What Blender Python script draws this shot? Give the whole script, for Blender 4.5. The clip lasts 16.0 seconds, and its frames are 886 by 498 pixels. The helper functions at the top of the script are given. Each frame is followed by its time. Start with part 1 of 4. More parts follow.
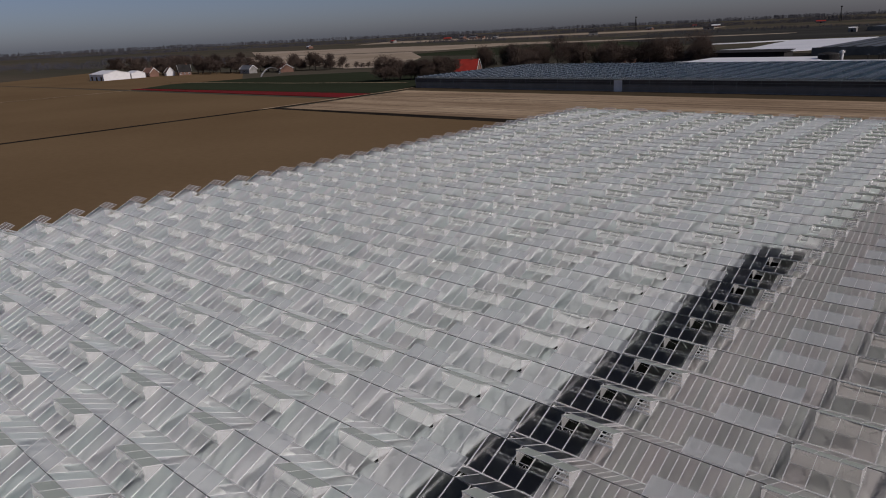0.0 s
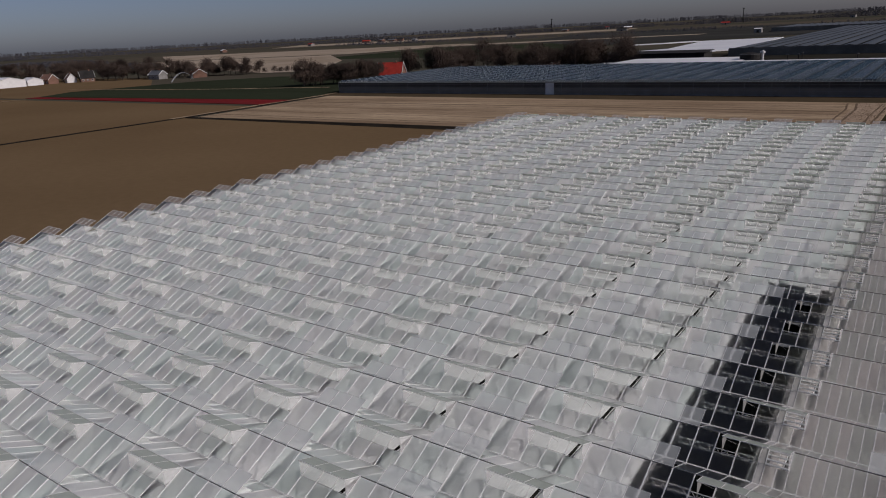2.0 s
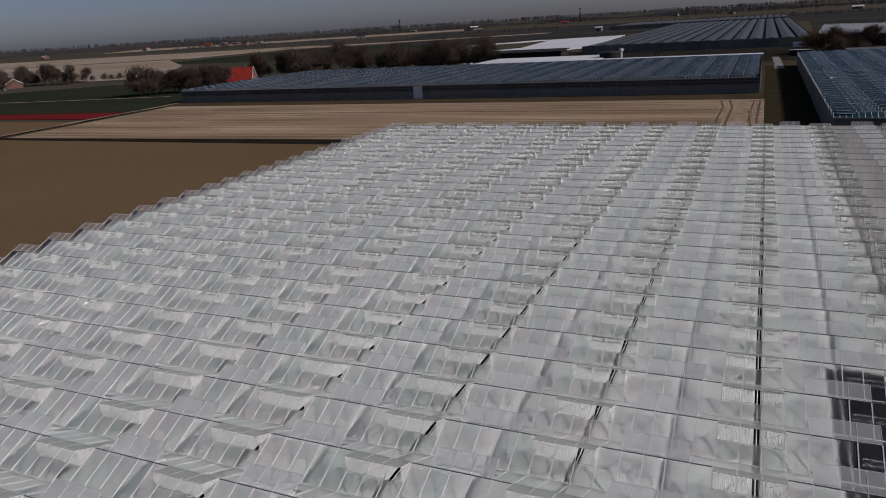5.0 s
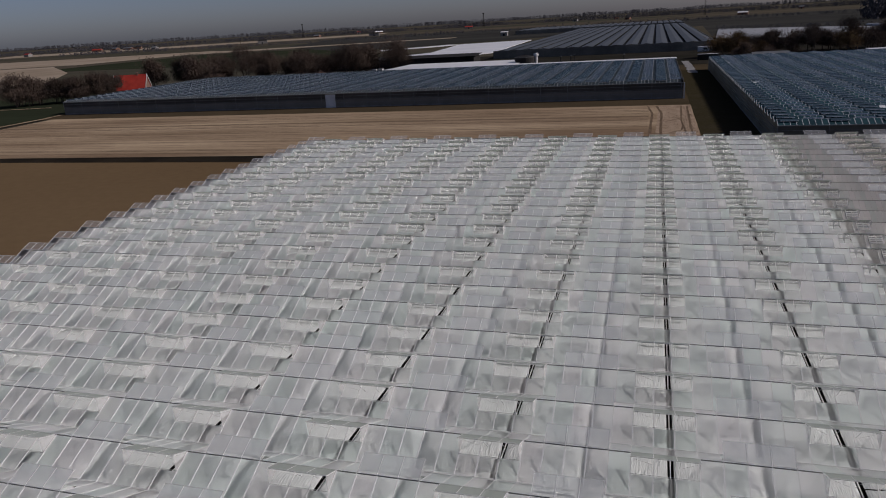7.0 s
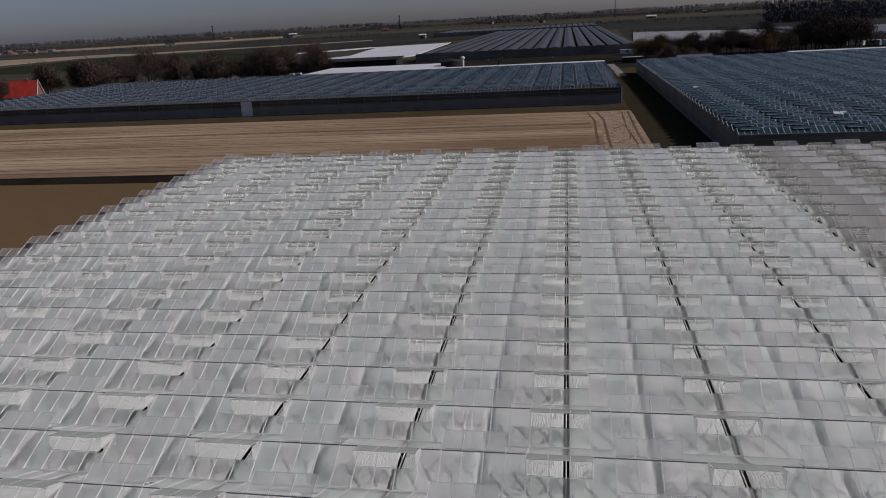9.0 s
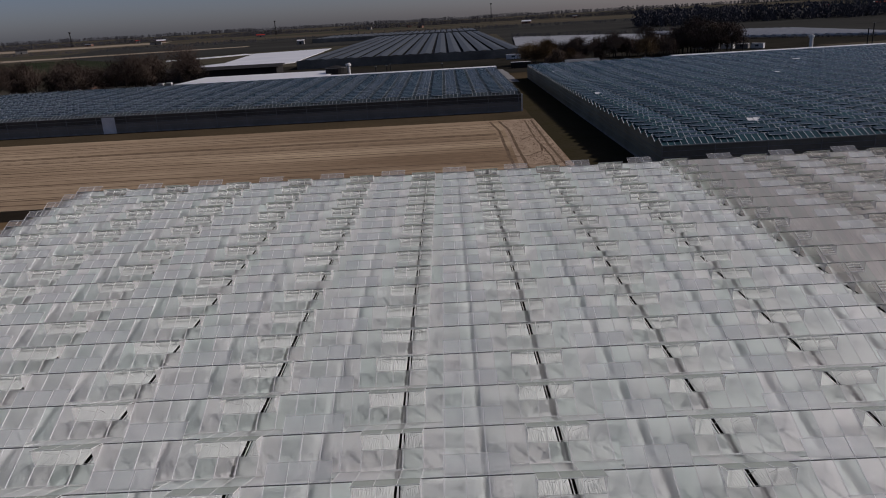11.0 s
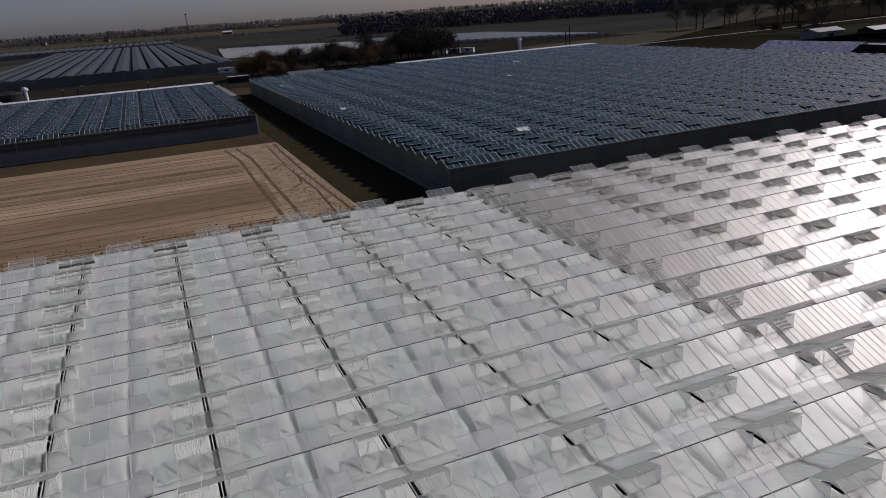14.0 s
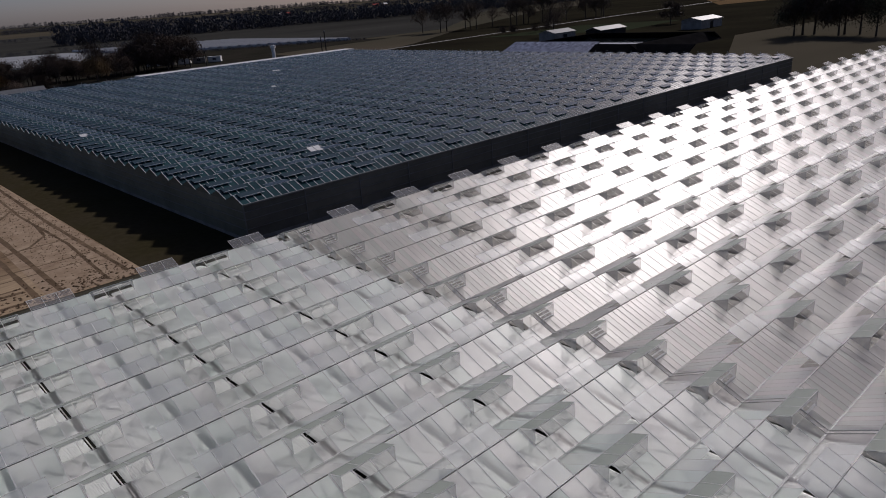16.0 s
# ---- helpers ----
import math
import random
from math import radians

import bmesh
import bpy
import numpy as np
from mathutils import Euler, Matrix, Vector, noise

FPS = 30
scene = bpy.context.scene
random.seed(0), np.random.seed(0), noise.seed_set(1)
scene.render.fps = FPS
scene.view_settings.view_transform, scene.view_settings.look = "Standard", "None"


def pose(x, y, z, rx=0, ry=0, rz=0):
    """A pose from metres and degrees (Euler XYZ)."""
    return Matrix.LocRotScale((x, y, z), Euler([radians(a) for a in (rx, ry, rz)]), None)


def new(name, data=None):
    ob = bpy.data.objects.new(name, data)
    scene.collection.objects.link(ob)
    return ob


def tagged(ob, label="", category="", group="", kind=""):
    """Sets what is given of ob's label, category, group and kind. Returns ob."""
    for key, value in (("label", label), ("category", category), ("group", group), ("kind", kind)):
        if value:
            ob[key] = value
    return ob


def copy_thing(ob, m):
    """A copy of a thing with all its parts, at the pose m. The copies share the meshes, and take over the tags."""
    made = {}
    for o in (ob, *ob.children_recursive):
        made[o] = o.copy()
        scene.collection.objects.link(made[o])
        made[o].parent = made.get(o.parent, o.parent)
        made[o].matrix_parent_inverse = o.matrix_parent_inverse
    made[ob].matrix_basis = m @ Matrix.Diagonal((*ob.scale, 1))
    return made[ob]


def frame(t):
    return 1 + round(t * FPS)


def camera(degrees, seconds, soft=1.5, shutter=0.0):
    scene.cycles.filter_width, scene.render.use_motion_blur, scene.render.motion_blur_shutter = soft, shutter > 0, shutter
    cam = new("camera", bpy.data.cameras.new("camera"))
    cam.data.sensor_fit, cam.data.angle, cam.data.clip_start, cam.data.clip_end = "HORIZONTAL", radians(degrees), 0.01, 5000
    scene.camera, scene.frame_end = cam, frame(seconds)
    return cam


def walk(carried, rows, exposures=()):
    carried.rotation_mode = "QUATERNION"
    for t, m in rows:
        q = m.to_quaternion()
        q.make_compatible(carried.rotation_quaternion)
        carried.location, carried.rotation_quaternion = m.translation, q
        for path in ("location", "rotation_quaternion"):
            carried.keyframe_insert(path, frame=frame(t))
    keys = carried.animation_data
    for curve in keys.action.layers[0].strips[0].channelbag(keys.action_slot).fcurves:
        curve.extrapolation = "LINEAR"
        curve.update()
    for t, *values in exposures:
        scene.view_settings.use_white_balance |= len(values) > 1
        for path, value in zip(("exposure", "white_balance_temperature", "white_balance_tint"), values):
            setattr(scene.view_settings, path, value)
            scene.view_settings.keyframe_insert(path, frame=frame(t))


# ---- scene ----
# camera and its flight: t, x, y, z, yaw, pitch, roll
cam = camera(64.0, 16.0, soft=1.0)
PATH = [
    (0.00, 16.31, -47.93, 25.35, 41.60, -17.08, 2.73),
    (0.50, 13.61, -45.96, 25.35, 39.61, -17.14, 2.85),
    (1.00, 10.91, -43.91, 25.34, 37.71, -17.17, 2.99),
    (1.50, 8.24, -41.76, 25.33, 36.44, -17.19, 2.98),
    (2.00, 5.61, -39.51, 25.32, 35.24, -17.21, 2.95),
    (2.50, 3.02, -37.18, 25.30, 33.81, -17.25, 2.95),
    (3.00, 0.48, -34.75, 25.28, 31.96, -17.39, 2.93),
    (3.50, -2.00, -32.23, 25.26, 29.88, -17.49, 3.11),
    (4.00, -4.42, -29.63, 25.23, 27.82, -17.61, 3.24),
    (4.50, -6.77, -26.94, 25.20, 25.60, -17.72, 3.35),
    (5.25, -10.15, -22.75, 25.16, 22.36, -17.79, 3.47),
    (6.00, -13.34, -18.39, 25.11, 19.65, -17.82, 3.40),
    (7.00, -17.28, -12.30, 25.05, 15.98, -17.86, 3.34),
    (7.50, -19.11, -9.15, 25.02, 14.74, -17.89, 3.17),
    (8.00, -20.83, -5.94, 24.99, 12.96, -17.98, 3.20),
    (8.80, -23.37, -0.68, 24.95, 10.23, -18.02, 3.11),
    (9.60, -25.61, 4.72, 24.92, 6.79, -18.10, 3.15),
    (10.50, -27.77, 10.92, 24.89, 2.75, -18.13, 3.12),
    (11.00, -28.79, 14.42, 24.88, -0.02, -18.16, 3.13),
    (11.50, -29.68, 17.94, 24.87, -2.83, -18.22, 3.17),
    (12.00, -30.43, 21.48, 24.87, -5.40, -18.24, 3.26),
    (12.50, -31.04, 25.04, 24.87, -8.85, -18.33, 3.44),
    (13.00, -31.50, 28.60, 24.88, -12.66, -18.49, 3.62),
    (13.50, -31.80, 32.16, 24.90, -17.56, -18.69, 3.71),
    (14.00, -31.93, 35.72, 24.92, -22.88, -18.91, 3.97),
    (14.50, -31.90, 39.25, 24.95, -28.04, -19.14, 4.11),
    (15.00, -31.68, 42.75, 24.99, -32.99, -19.40, 4.09),
    (15.50, -31.28, 46.22, 25.04, -38.02, -19.67, 4.15),
    (16.00, -30.67, 49.64, 25.09, -42.92, -19.96, 4.11),
]
walk(cam, [(t, pose(x, y, z, 90 + p, r, w)) for t, x, y, z, w, p, r in PATH],
     exposures=[(0.0, -0.34, 6510, 14.5), (12.5, -0.33, 6500, 14.5), (16.0, -0.38, 6490, 14.5)])

# ---------------------------------------------------------------- light
SUN_EL, SUN_AZ = 33.0, 79.0        # degrees; azimuth clockwise from +y
world = bpy.data.worlds.new("sky")
scene.world = world
world.use_nodes = True
wn = world.node_tree.nodes
sky = wn.new("ShaderNodeTexSky")
sky.sky_type = "NISHITA"
sky.sun_disc = False
sky.sun_elevation = radians(SUN_EL)
sky.sun_rotation = radians(SUN_AZ)
sky.air_density, sky.dust_density, sky.ozone_density = 0.6, 1.1, 3.0
wn["Background"].inputs["Strength"].default_value = 0.058
haze = wn.new("ShaderNodeVectorMath")         # white balance of the hazy sky
haze.operation = "MULTIPLY"
haze.inputs[1].default_value = (1.12, 1.0, 1.02)
world.node_tree.links.new(sky.outputs["Color"], haze.inputs[0])
world.node_tree.links.new(haze.outputs["Vector"], wn["Background"].inputs["Color"])

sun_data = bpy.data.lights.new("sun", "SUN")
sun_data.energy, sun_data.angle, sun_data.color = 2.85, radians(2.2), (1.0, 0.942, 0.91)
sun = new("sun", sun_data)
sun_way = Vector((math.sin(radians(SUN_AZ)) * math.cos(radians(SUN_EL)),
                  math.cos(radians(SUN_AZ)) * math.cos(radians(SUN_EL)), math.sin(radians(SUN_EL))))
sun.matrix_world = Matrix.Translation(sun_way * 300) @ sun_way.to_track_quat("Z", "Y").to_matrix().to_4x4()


# ---------------------------------------------------------------- materials
def material(name, colour, rough=0.6, metal=0.0, vary=0.15, scale=0.5, fine=8.0, bump=0.0, coords="Object",
             stretch=(1, 1, 1), tint=None, spec=0.5, island=0.0):
    """A surface with noise at two scales. tint: a second colour that the coarse noise mixes in."""
    m = bpy.data.materials.new(name)
    m.use_nodes = True
    n, l = m.node_tree.nodes, m.node_tree.links
    b = n["Principled BSDF"]
    b.inputs["Roughness"].default_value, b.inputs["Metallic"].default_value = rough, metal
    b.inputs["Specular IOR Level"].default_value = spec
    tc, mp = n.new("ShaderNodeTexCoord"), n.new("ShaderNodeMapping")
    mp.inputs["Scale"].default_value = stretch
    l.new(tc.outputs[coords], mp.inputs["Vector"])
    coarse, grain = n.new("ShaderNodeTexNoise"), n.new("ShaderNodeTexNoise")
    for t, s, d in ((coarse, scale, 4.0), (grain, fine, 3.0)):
        t.inputs["Scale"].default_value, t.inputs["Detail"].default_value = s, d
        l.new(mp.outputs["Vector"], t.inputs["Vector"])
    other = tint or tuple(c * (1 - 2 * vary) for c in colour)
    ramp = n.new("ShaderNodeValToRGB")
    ramp.color_ramp.elements[0].position, ramp.color_ramp.elements[1].position = 0.32, 0.68
    ramp.color_ramp.elements[0].color, ramp.color_ramp.elements[1].color = (*other, 1), (*colour, 1)
    l.new(coarse.outputs["Fac"], ramp.inputs["Fac"])
    last = ramp.outputs["Color"]
    rng = n.new("ShaderNodeMapRange")
    rng.inputs["To Min"].default_value, rng.inputs["To Max"].default_value = 1 - vary, 1 + vary
    l.new(grain.outputs["Fac"], rng.inputs["Value"])
    mul = n.new("ShaderNodeVectorMath")
    mul.operation = "SCALE"
    l.new(last, mul.inputs[0])
    l.new(rng.outputs["Result"], mul.inputs["Scale"])
    last = mul.outputs["Vector"]
    if island:
        geo, info, add = n.new("ShaderNodeNewGeometry"), n.new("ShaderNodeObjectInfo"), n.new("ShaderNodeMath")
        l.new(geo.outputs["Random Per Island"], add.inputs[0])
        l.new(info.outputs["Random"], add.inputs[1])
        fr = n.new("ShaderNodeMath")
        fr.operation = "FRACT"
        l.new(add.outputs[0], fr.inputs[0])
        r2 = n.new("ShaderNodeMapRange")
        r2.inputs["To Min"].default_value, r2.inputs["To Max"].default_value = 1 - island, 1 + island
        l.new(fr.outputs[0], r2.inputs["Value"])
        m2 = n.new("ShaderNodeVectorMath")
        m2.operation = "SCALE"
        l.new(last, m2.inputs[0])
        l.new(r2.outputs["Result"], m2.inputs["Scale"])
        last = m2.outputs["Vector"]
    l.new(last, b.inputs["Base Color"])
    if bump:
        bp = n.new("ShaderNodeBump")
        bp.inputs["Strength"].default_value, bp.inputs["Distance"].default_value = min(1.0, bump), 0.05
        l.new(grain.outputs["Fac"], bp.inputs["Height"])
        l.new(bp.outputs["Normal"], b.inputs["Normal"])
    return m


def glass(name, colour, rough, vary=0.08, ior=1.45, island=0.06):
    """Hazy horticultural glass: rough transmission with a cloudy film."""
    m = material(name, colour, rough, 0, 0.03, 0.35, 3.0, 0, tint=tuple(c * 0.92 for c in colour), island=island)
    n, l = m.node_tree.nodes, m.node_tree.links
    b = n["Principled BSDF"]
    b.inputs["Transmission Weight"].default_value = 1.0
    b.inputs["IOR"].default_value = ior
    b.inputs["Coat Weight"].default_value, b.inputs["Coat Roughness"].default_value = 1.0, 0.45
    b.inputs["Coat IOR"].default_value = 1.5
    wave, bp = n.new("ShaderNodeTexNoise"), n.new("ShaderNodeBump")       # panes are slightly bowed
    wave.inputs["Scale"].default_value = 0.45
    bp.inputs["Strength"].default_value, bp.inputs["Distance"].default_value = 0.6, 0.12
    tc, no, mr = n.new("ShaderNodeTexCoord"), n.new("ShaderNodeTexNoise"), n.new("ShaderNodeMapRange")
    no.inputs["Scale"].default_value = 0.6
    mr.inputs["To Min"].default_value, mr.inputs["To Max"].default_value = rough - vary, rough + vary
    l.new(tc.outputs["Object"], no.inputs["Vector"])
    l.new(tc.outputs["Object"], wave.inputs["Vector"])
    l.new(wave.outputs["Fac"], bp.inputs["Height"])
    l.new(bp.outputs["Normal"], b.inputs["Coat Normal"])
    l.new(no.outputs["Fac"], mr.inputs["Value"])
    l.new(mr.outputs["Result"], b.inputs["Roughness"])
    geo, info, add, fr = n.new("ShaderNodeNewGeometry"), n.new("ShaderNodeObjectInfo"), n.new("ShaderNodeMath"), n.new("ShaderNodeMath")
    fr.operation = "FRACT"                    # some panes greener, some slightly mauve
    l.new(geo.outputs["Random Per Island"], add.inputs[0])
    l.new(info.outputs["Random"], add.inputs[1])
    l.new(add.outputs[0], fr.inputs[0])
    hue, old = n.new("ShaderNodeValToRGB"), b.inputs["Base Color"].links[0].from_socket
    hue.color_ramp.elements[0].color, hue.color_ramp.elements[1].color = (0.875, 1.0, 0.965, 1), (1.0, 0.945, 0.97, 1)
    l.new(fr.outputs[0], hue.inputs["Fac"])
    mul = n.new("ShaderNodeVectorMath")
    mul.operation = "MULTIPLY"
    l.new(old, mul.inputs[0])
    l.new(hue.outputs["Color"], mul.inputs[1])
    l.new(mul.outputs["Vector"], b.inputs["Base Color"])
    return m


def veil(name, colour, clear, rough=0.4, **kw):
    """A thin sheet that lets part of the light straight through (net, open vent glass)."""
    m = material(name, colour, rough, **kw)
    n, l = m.node_tree.nodes, m.node_tree.links
    tr, mix = n.new("ShaderNodeBsdfTransparent"), n.new("ShaderNodeMixShader")
    mix.inputs["Fac"].default_value = clear
    l.new(n["Principled BSDF"].outputs["BSDF"], mix.inputs[1])
    l.new(tr.outputs["BSDF"], mix.inputs[2])
    l.new(mix.outputs["Shader"], n["Material Output"].inputs["Surface"])
    return m


ROOF_GLASS = glass("hazy_roof_glass", (0.985, 0.985, 0.985), 0.40)
UNEVEN_GLASS = glass("uneven_roof_glass", (0.95, 0.95, 0.94), 0.42, island=0.16)
# near-side vents: the far-side glass again, its shade put into the greenish colour
SHADED_VENT_GLASS = veil("shaded_vent_glass", (0.42, 0.465, 0.40), 0.27, 0.35, vary=0.05, scale=0.6)
FLAP_GLASS = veil("hazy_vent_glass", (0.76, 0.80, 0.76), 0.56, 0.5, vary=0.03, scale=0.5, island=0.05)
FLAP_GLASS.node_tree.nodes["Principled BSDF"].inputs["Coat Weight"].default_value = 1.0
FLAP_GLASS.node_tree.nodes["Principled BSDF"].inputs["Coat Roughness"].default_value = 0.45
FLAP_GLASS.node_tree.nodes["Principled BSDF"].inputs["Coat IOR"].default_value = 1.7
BAR = material("white_glazing_bar", (0.90, 0.90, 0.885), 0.35, 0.0, 0.06, 0.8, 10)
RIDGE = material("weathered_aluminium", (0.17, 0.17, 0.165), 0.5, 0.2, 0.12, 0.8, 12)
ROOF_GUTTER = material("pale_gutter_aluminium", (0.62, 0.63, 0.62), 0.6, 0.0, 0.12, 0.8, 12, spec=0.2)
GUTTER = material("grey_gutter_steel", (0.25, 0.26, 0.26), 0.5, 0.4, 0.12, 0.8, 12)
SCREEN = material("white_screen_cloth", (0.60, 0.625, 0.61), 0.85, 0, 0.10, 0.25, 14.0, bump=1.0, stretch=(1, 0.12, 1), tint=(0.52, 0.545, 0.53), spec=0.1)
SCREEN_GREY = material("greyish_screen_cloth", (0.40, 0.39, 0.372), 0.85, 0, 0.07, 0.25, 14.0, bump=0.5, stretch=(1, 0.12, 1), tint=(0.29, 0.28, 0.265), spec=0.1)
VENT_FRAME = material("grey_vent_frame", (0.78, 0.78, 0.76), 0.5, 0.0, 0.08, 0.8, 10)
PARTITION = material("matt_pale_partition", (0.70, 0.69, 0.68), 0.85, 0, 0.15, 1.0, 8, spec=0.1)
EDGE_GLASS = veil("clear_vent_glass", (0.75, 0.76, 0.75), 0.72, 0.3, vary=0.05, scale=0.6)
GREEN_WALL = material("greenish_glass_wall", (0.22, 0.225, 0.175), 0.5, 0, 0.2, 0.1, 1.0, island=0.15, spec=0.15)
NET = veil("vent_net", (0.66, 0.66, 0.64), 0.55, 0.8, vary=0.08, scale=2.0)
ROD = material("white_rod", (0.66, 0.67, 0.66), 0.5, 0.0, 0.1, 2, 20)
# floor kept near-black: sun passes the panes, so indoor shade is in the colour
CROP_FLOOR = material("shade_toned_crop_floor", (0.022, 0.024, 0.016), 0.9, 0, 0.4, 0.5, 4, tint=(0.012, 0.016, 0.010))
DARK_GLASS = material("bluish_roof_glass", (0.030, 0.080, 0.084), 0.14, 0, 0.15, 0.03, 0.4, tint=(0.022, 0.054, 0.060), island=0.3, spec=0.38)
GREY_GLASS = material("dark_grey_roof_glass", (0.036, 0.052, 0.055), 0.42, 0, 0.15, 0.03, 0.4, tint=(0.026, 0.038, 0.041), island=0.4, spec=0.3)
GREY_WALL = material("grey_glass_wall", (0.13, 0.127, 0.114), 0.5, 0, 0.2, 0.1, 1.0, island=0.15, spec=0.15)
STONE_PANEL = material("whitened_wall_panel", (0.23, 0.22, 0.195), 0.6, 0, 0.12, 0.2, 2.0, tint=(0.19, 0.18, 0.16), spec=0.15)
DARK_WALL = material("dark_glass_wall", (0.22, 0.21, 0.18), 0.5, 0, 0.2, 0.1, 1.0, island=0.15, spec=0.15)
DARK_VENT = material("dark_vent_glass", (0.042, 0.074, 0.082), 0.2, 0, 0.15, 0.2, 1.0, island=0.2)
PALE_BAR = material("pale_aluminium_bar", (0.80, 0.82, 0.82), 0.6, 0.0, 0.1, 0.5, 5, spec=0.2)
CONCRETE = material("concrete_plinth", (0.30, 0.29, 0.27), 0.8, 0, 0.2, 0.4, 6, bump=0.3)
SOIL = material("brown_field_soil", (0.198, 0.136, 0.074), 0.95, 0, 0.12, 0.012, 0.6, bump=0.4, tint=(0.163, 0.110, 0.059), spec=0.0)
STRAW = material("pale_straw_field", (0.51, 0.39, 0.255), 0.95, 0, 0.38, 0.06, 2.4, bump=0.9, stretch=(0.18, 1, 1), tint=(0.25, 0.175, 0.11), spec=0.0)
GRASS = material("verge_grass", (0.094, 0.070, 0.042), 0.95, 0, 0.25, 0.06, 1.0, bump=0.4, tint=(0.066, 0.052, 0.032), spec=0.0)
LAND = material("far_farmland", (0.115, 0.095, 0.070), 0.95, 0, 0.15, 0.004, 0.05, stretch=(0.35, 1, 1), tint=(0.060, 0.062, 0.045), spec=0.0)
GREEN = material("green_crop_field", (0.040, 0.049, 0.029), 0.95, 0, 0.2, 0.02, 0.5, stretch=(0.2, 1, 1), tint=(0.032, 0.038, 0.023), spec=0.0)
RED = material("red_flower_field", (0.20, 0.013, 0.012), 0.9, 0, 0.25, 0.05, 0.8, tint=(0.15, 0.012, 0.011), spec=0.1)
DITCH = material("dark_ditch", (0.030, 0.023, 0.014), 0.95, 0, 0.3, 0.1, 1.0, spec=0.05)
YARD = material("dark_yard", (0.040, 0.036, 0.030), 0.95, 0, 0.3, 0.05, 0.6, tint=(0.026, 0.026, 0.020), spec=0.0)
TRACK = material("tyre_track_soil", (0.12, 0.082, 0.050), 0.95, 0, 0.35, 0.4, 1.5, tint=(0.20, 0.14, 0.088), spec=0.1)
WHITE_ROOF = material("white_roof_sheet", (0.88, 0.88, 0.87), 0.5, 0, 0.05, 0.05, 0.5)
PALE_FOIL = material("weathered_foil", (0.38, 0.385, 0.38), 0.5, 0, 0.06, 0.03, 0.4, tint=(0.31, 0.315, 0.31))
FOIL = material("white_foil", (0.90, 0.90, 0.89), 0.45, 0, 0.05, 0.03, 0.4, tint=(0.78, 0.79, 0.79))
DARK_SHED = material("dark_shed_cladding", (0.042, 0.040, 0.038), 0.85, 0, 0.2, 0.2, 1.0, spec=0.1)
TREE_DARK = material("bare_twig_crown", (0.105, 0.078, 0.062), 0.9, 0, 0.2, 0.3, 2.0, island=0.15, spec=0.1)
TREE_RUST = material("rusty_twig_crown", (0.20, 0.135, 0.070), 0.9, 0, 0.3, 0.3, 2.0, island=0.3, spec=0.1)
TREE_GREEN = material("evergreen_crown", (0.060, 0.066, 0.044), 0.9, 0, 0.3, 0.3, 2.0, island=0.4, spec=0.1)
BARK = material("tree_bark", (0.06, 0.045, 0.035), 0.9, 0, 0.2, 1.0, 8)
RED_TILE = material("red_roof_tile", (0.42, 0.045, 0.030), 0.7, 0, 0.15, 0.5, 4, spec=0.2)
BRICK = material("brown_brick_wall", (0.24, 0.13, 0.09), 0.85, 0, 0.15, 0.5, 6)
WHITE = material("white_paint", (0.80, 0.80, 0.78), 0.5, 0, 0.06, 0.5, 4)
PANE = material("dark_window_pane", (0.03, 0.035, 0.04), 0.1, 0, 0.1, 0.5, 2)


# ---------------------------------------------------------------- mesh tools
class Solid:
    """Collects parallelepipeds, sheets and loose faces into one mesh."""

    def __init__(self):
        self.v, self.f, self.m = [], [], []

    def slab(self, o, a, b, c, mat=0):
        """A block from the corner o along the edges a, b, c."""
        i = len(self.v)
        o, a, b, c = (np.array(q, float) for q in (o, a, b, c))
        if np.dot(np.cross(a, b), c) < 0:
            a, b = b, a
        self.v += [tuple(p) for p in (o, o + a, o + a + b, o + b, o + c, o + a + c, o + a + b + c, o + b + c)]
        self.f += [(i, i + 3, i + 2, i + 1), (i + 4, i + 5, i + 6, i + 7), (i, i + 1, i + 5, i + 4),
                   (i + 1, i + 2, i + 6, i + 5), (i + 2, i + 3, i + 7, i + 6), (i + 3, i, i + 4, i + 7)]
        self.m += [mat] * 6
        return self

    def box(self, x0, y0, z0, x1, y1, z1, mat=0):
        return self.slab((x0, y0, z0), (x1 - x0, 0, 0), (0, y1 - y0, 0), (0, 0, z1 - z0), mat)

    def face(self, pts, mat=0):
        i = len(self.v)
        self.v += [tuple(p) for p in pts]
        self.f.append(tuple(range(i, i + len(pts))))
        self.m.append(mat)
        return self

    def rod(self, p, q, r, mat=0, sides=5):
        p, q = Vector(p), Vector(q)
        d = (q - p).normalized()
        a = d.orthogonal().normalized()
        b = d.cross(a)
        i = len(self.v)
        for e in (p, q):
            for s in range(sides):
                w = 2 * math.pi * s / sides
                self.v.append(tuple(e + a * (r * math.cos(w)) + b * (r * math.sin(w))))
        for s in range(sides):
            t = (s + 1) % sides
            self.f.append((i + s, i + t, i + sides + t, i + sides + s))
        self.f += [tuple(i + s for s in reversed(range(sides))), tuple(i + sides + s for s in range(sides))]
        self.m += [mat] * (sides + 2)
        return self

    def mesh(self, name, mats):
        me = bpy.data.meshes.new(name)
        me.from_pydata(self.v, [], self.f)
        for m in mats:
            me.materials.append(m)
        if len(mats) > 1:
            me.polygons.foreach_set("material_index", self.m)
        me.update()
        return me


def part(name, solid, mats, parent=None, label="", at=None, kind=""):
    me = solid.mesh(name, mats if isinstance(mats, (list, tuple)) else [mats]) if isinstance(solid, Solid) else solid
    ob = new(name, me)
    ob.parent = parent
    if at is not None:
        ob.matrix_basis = at if isinstance(at, Matrix) else Matrix.Translation(at)
    return tagged(ob, label, kind=kind)


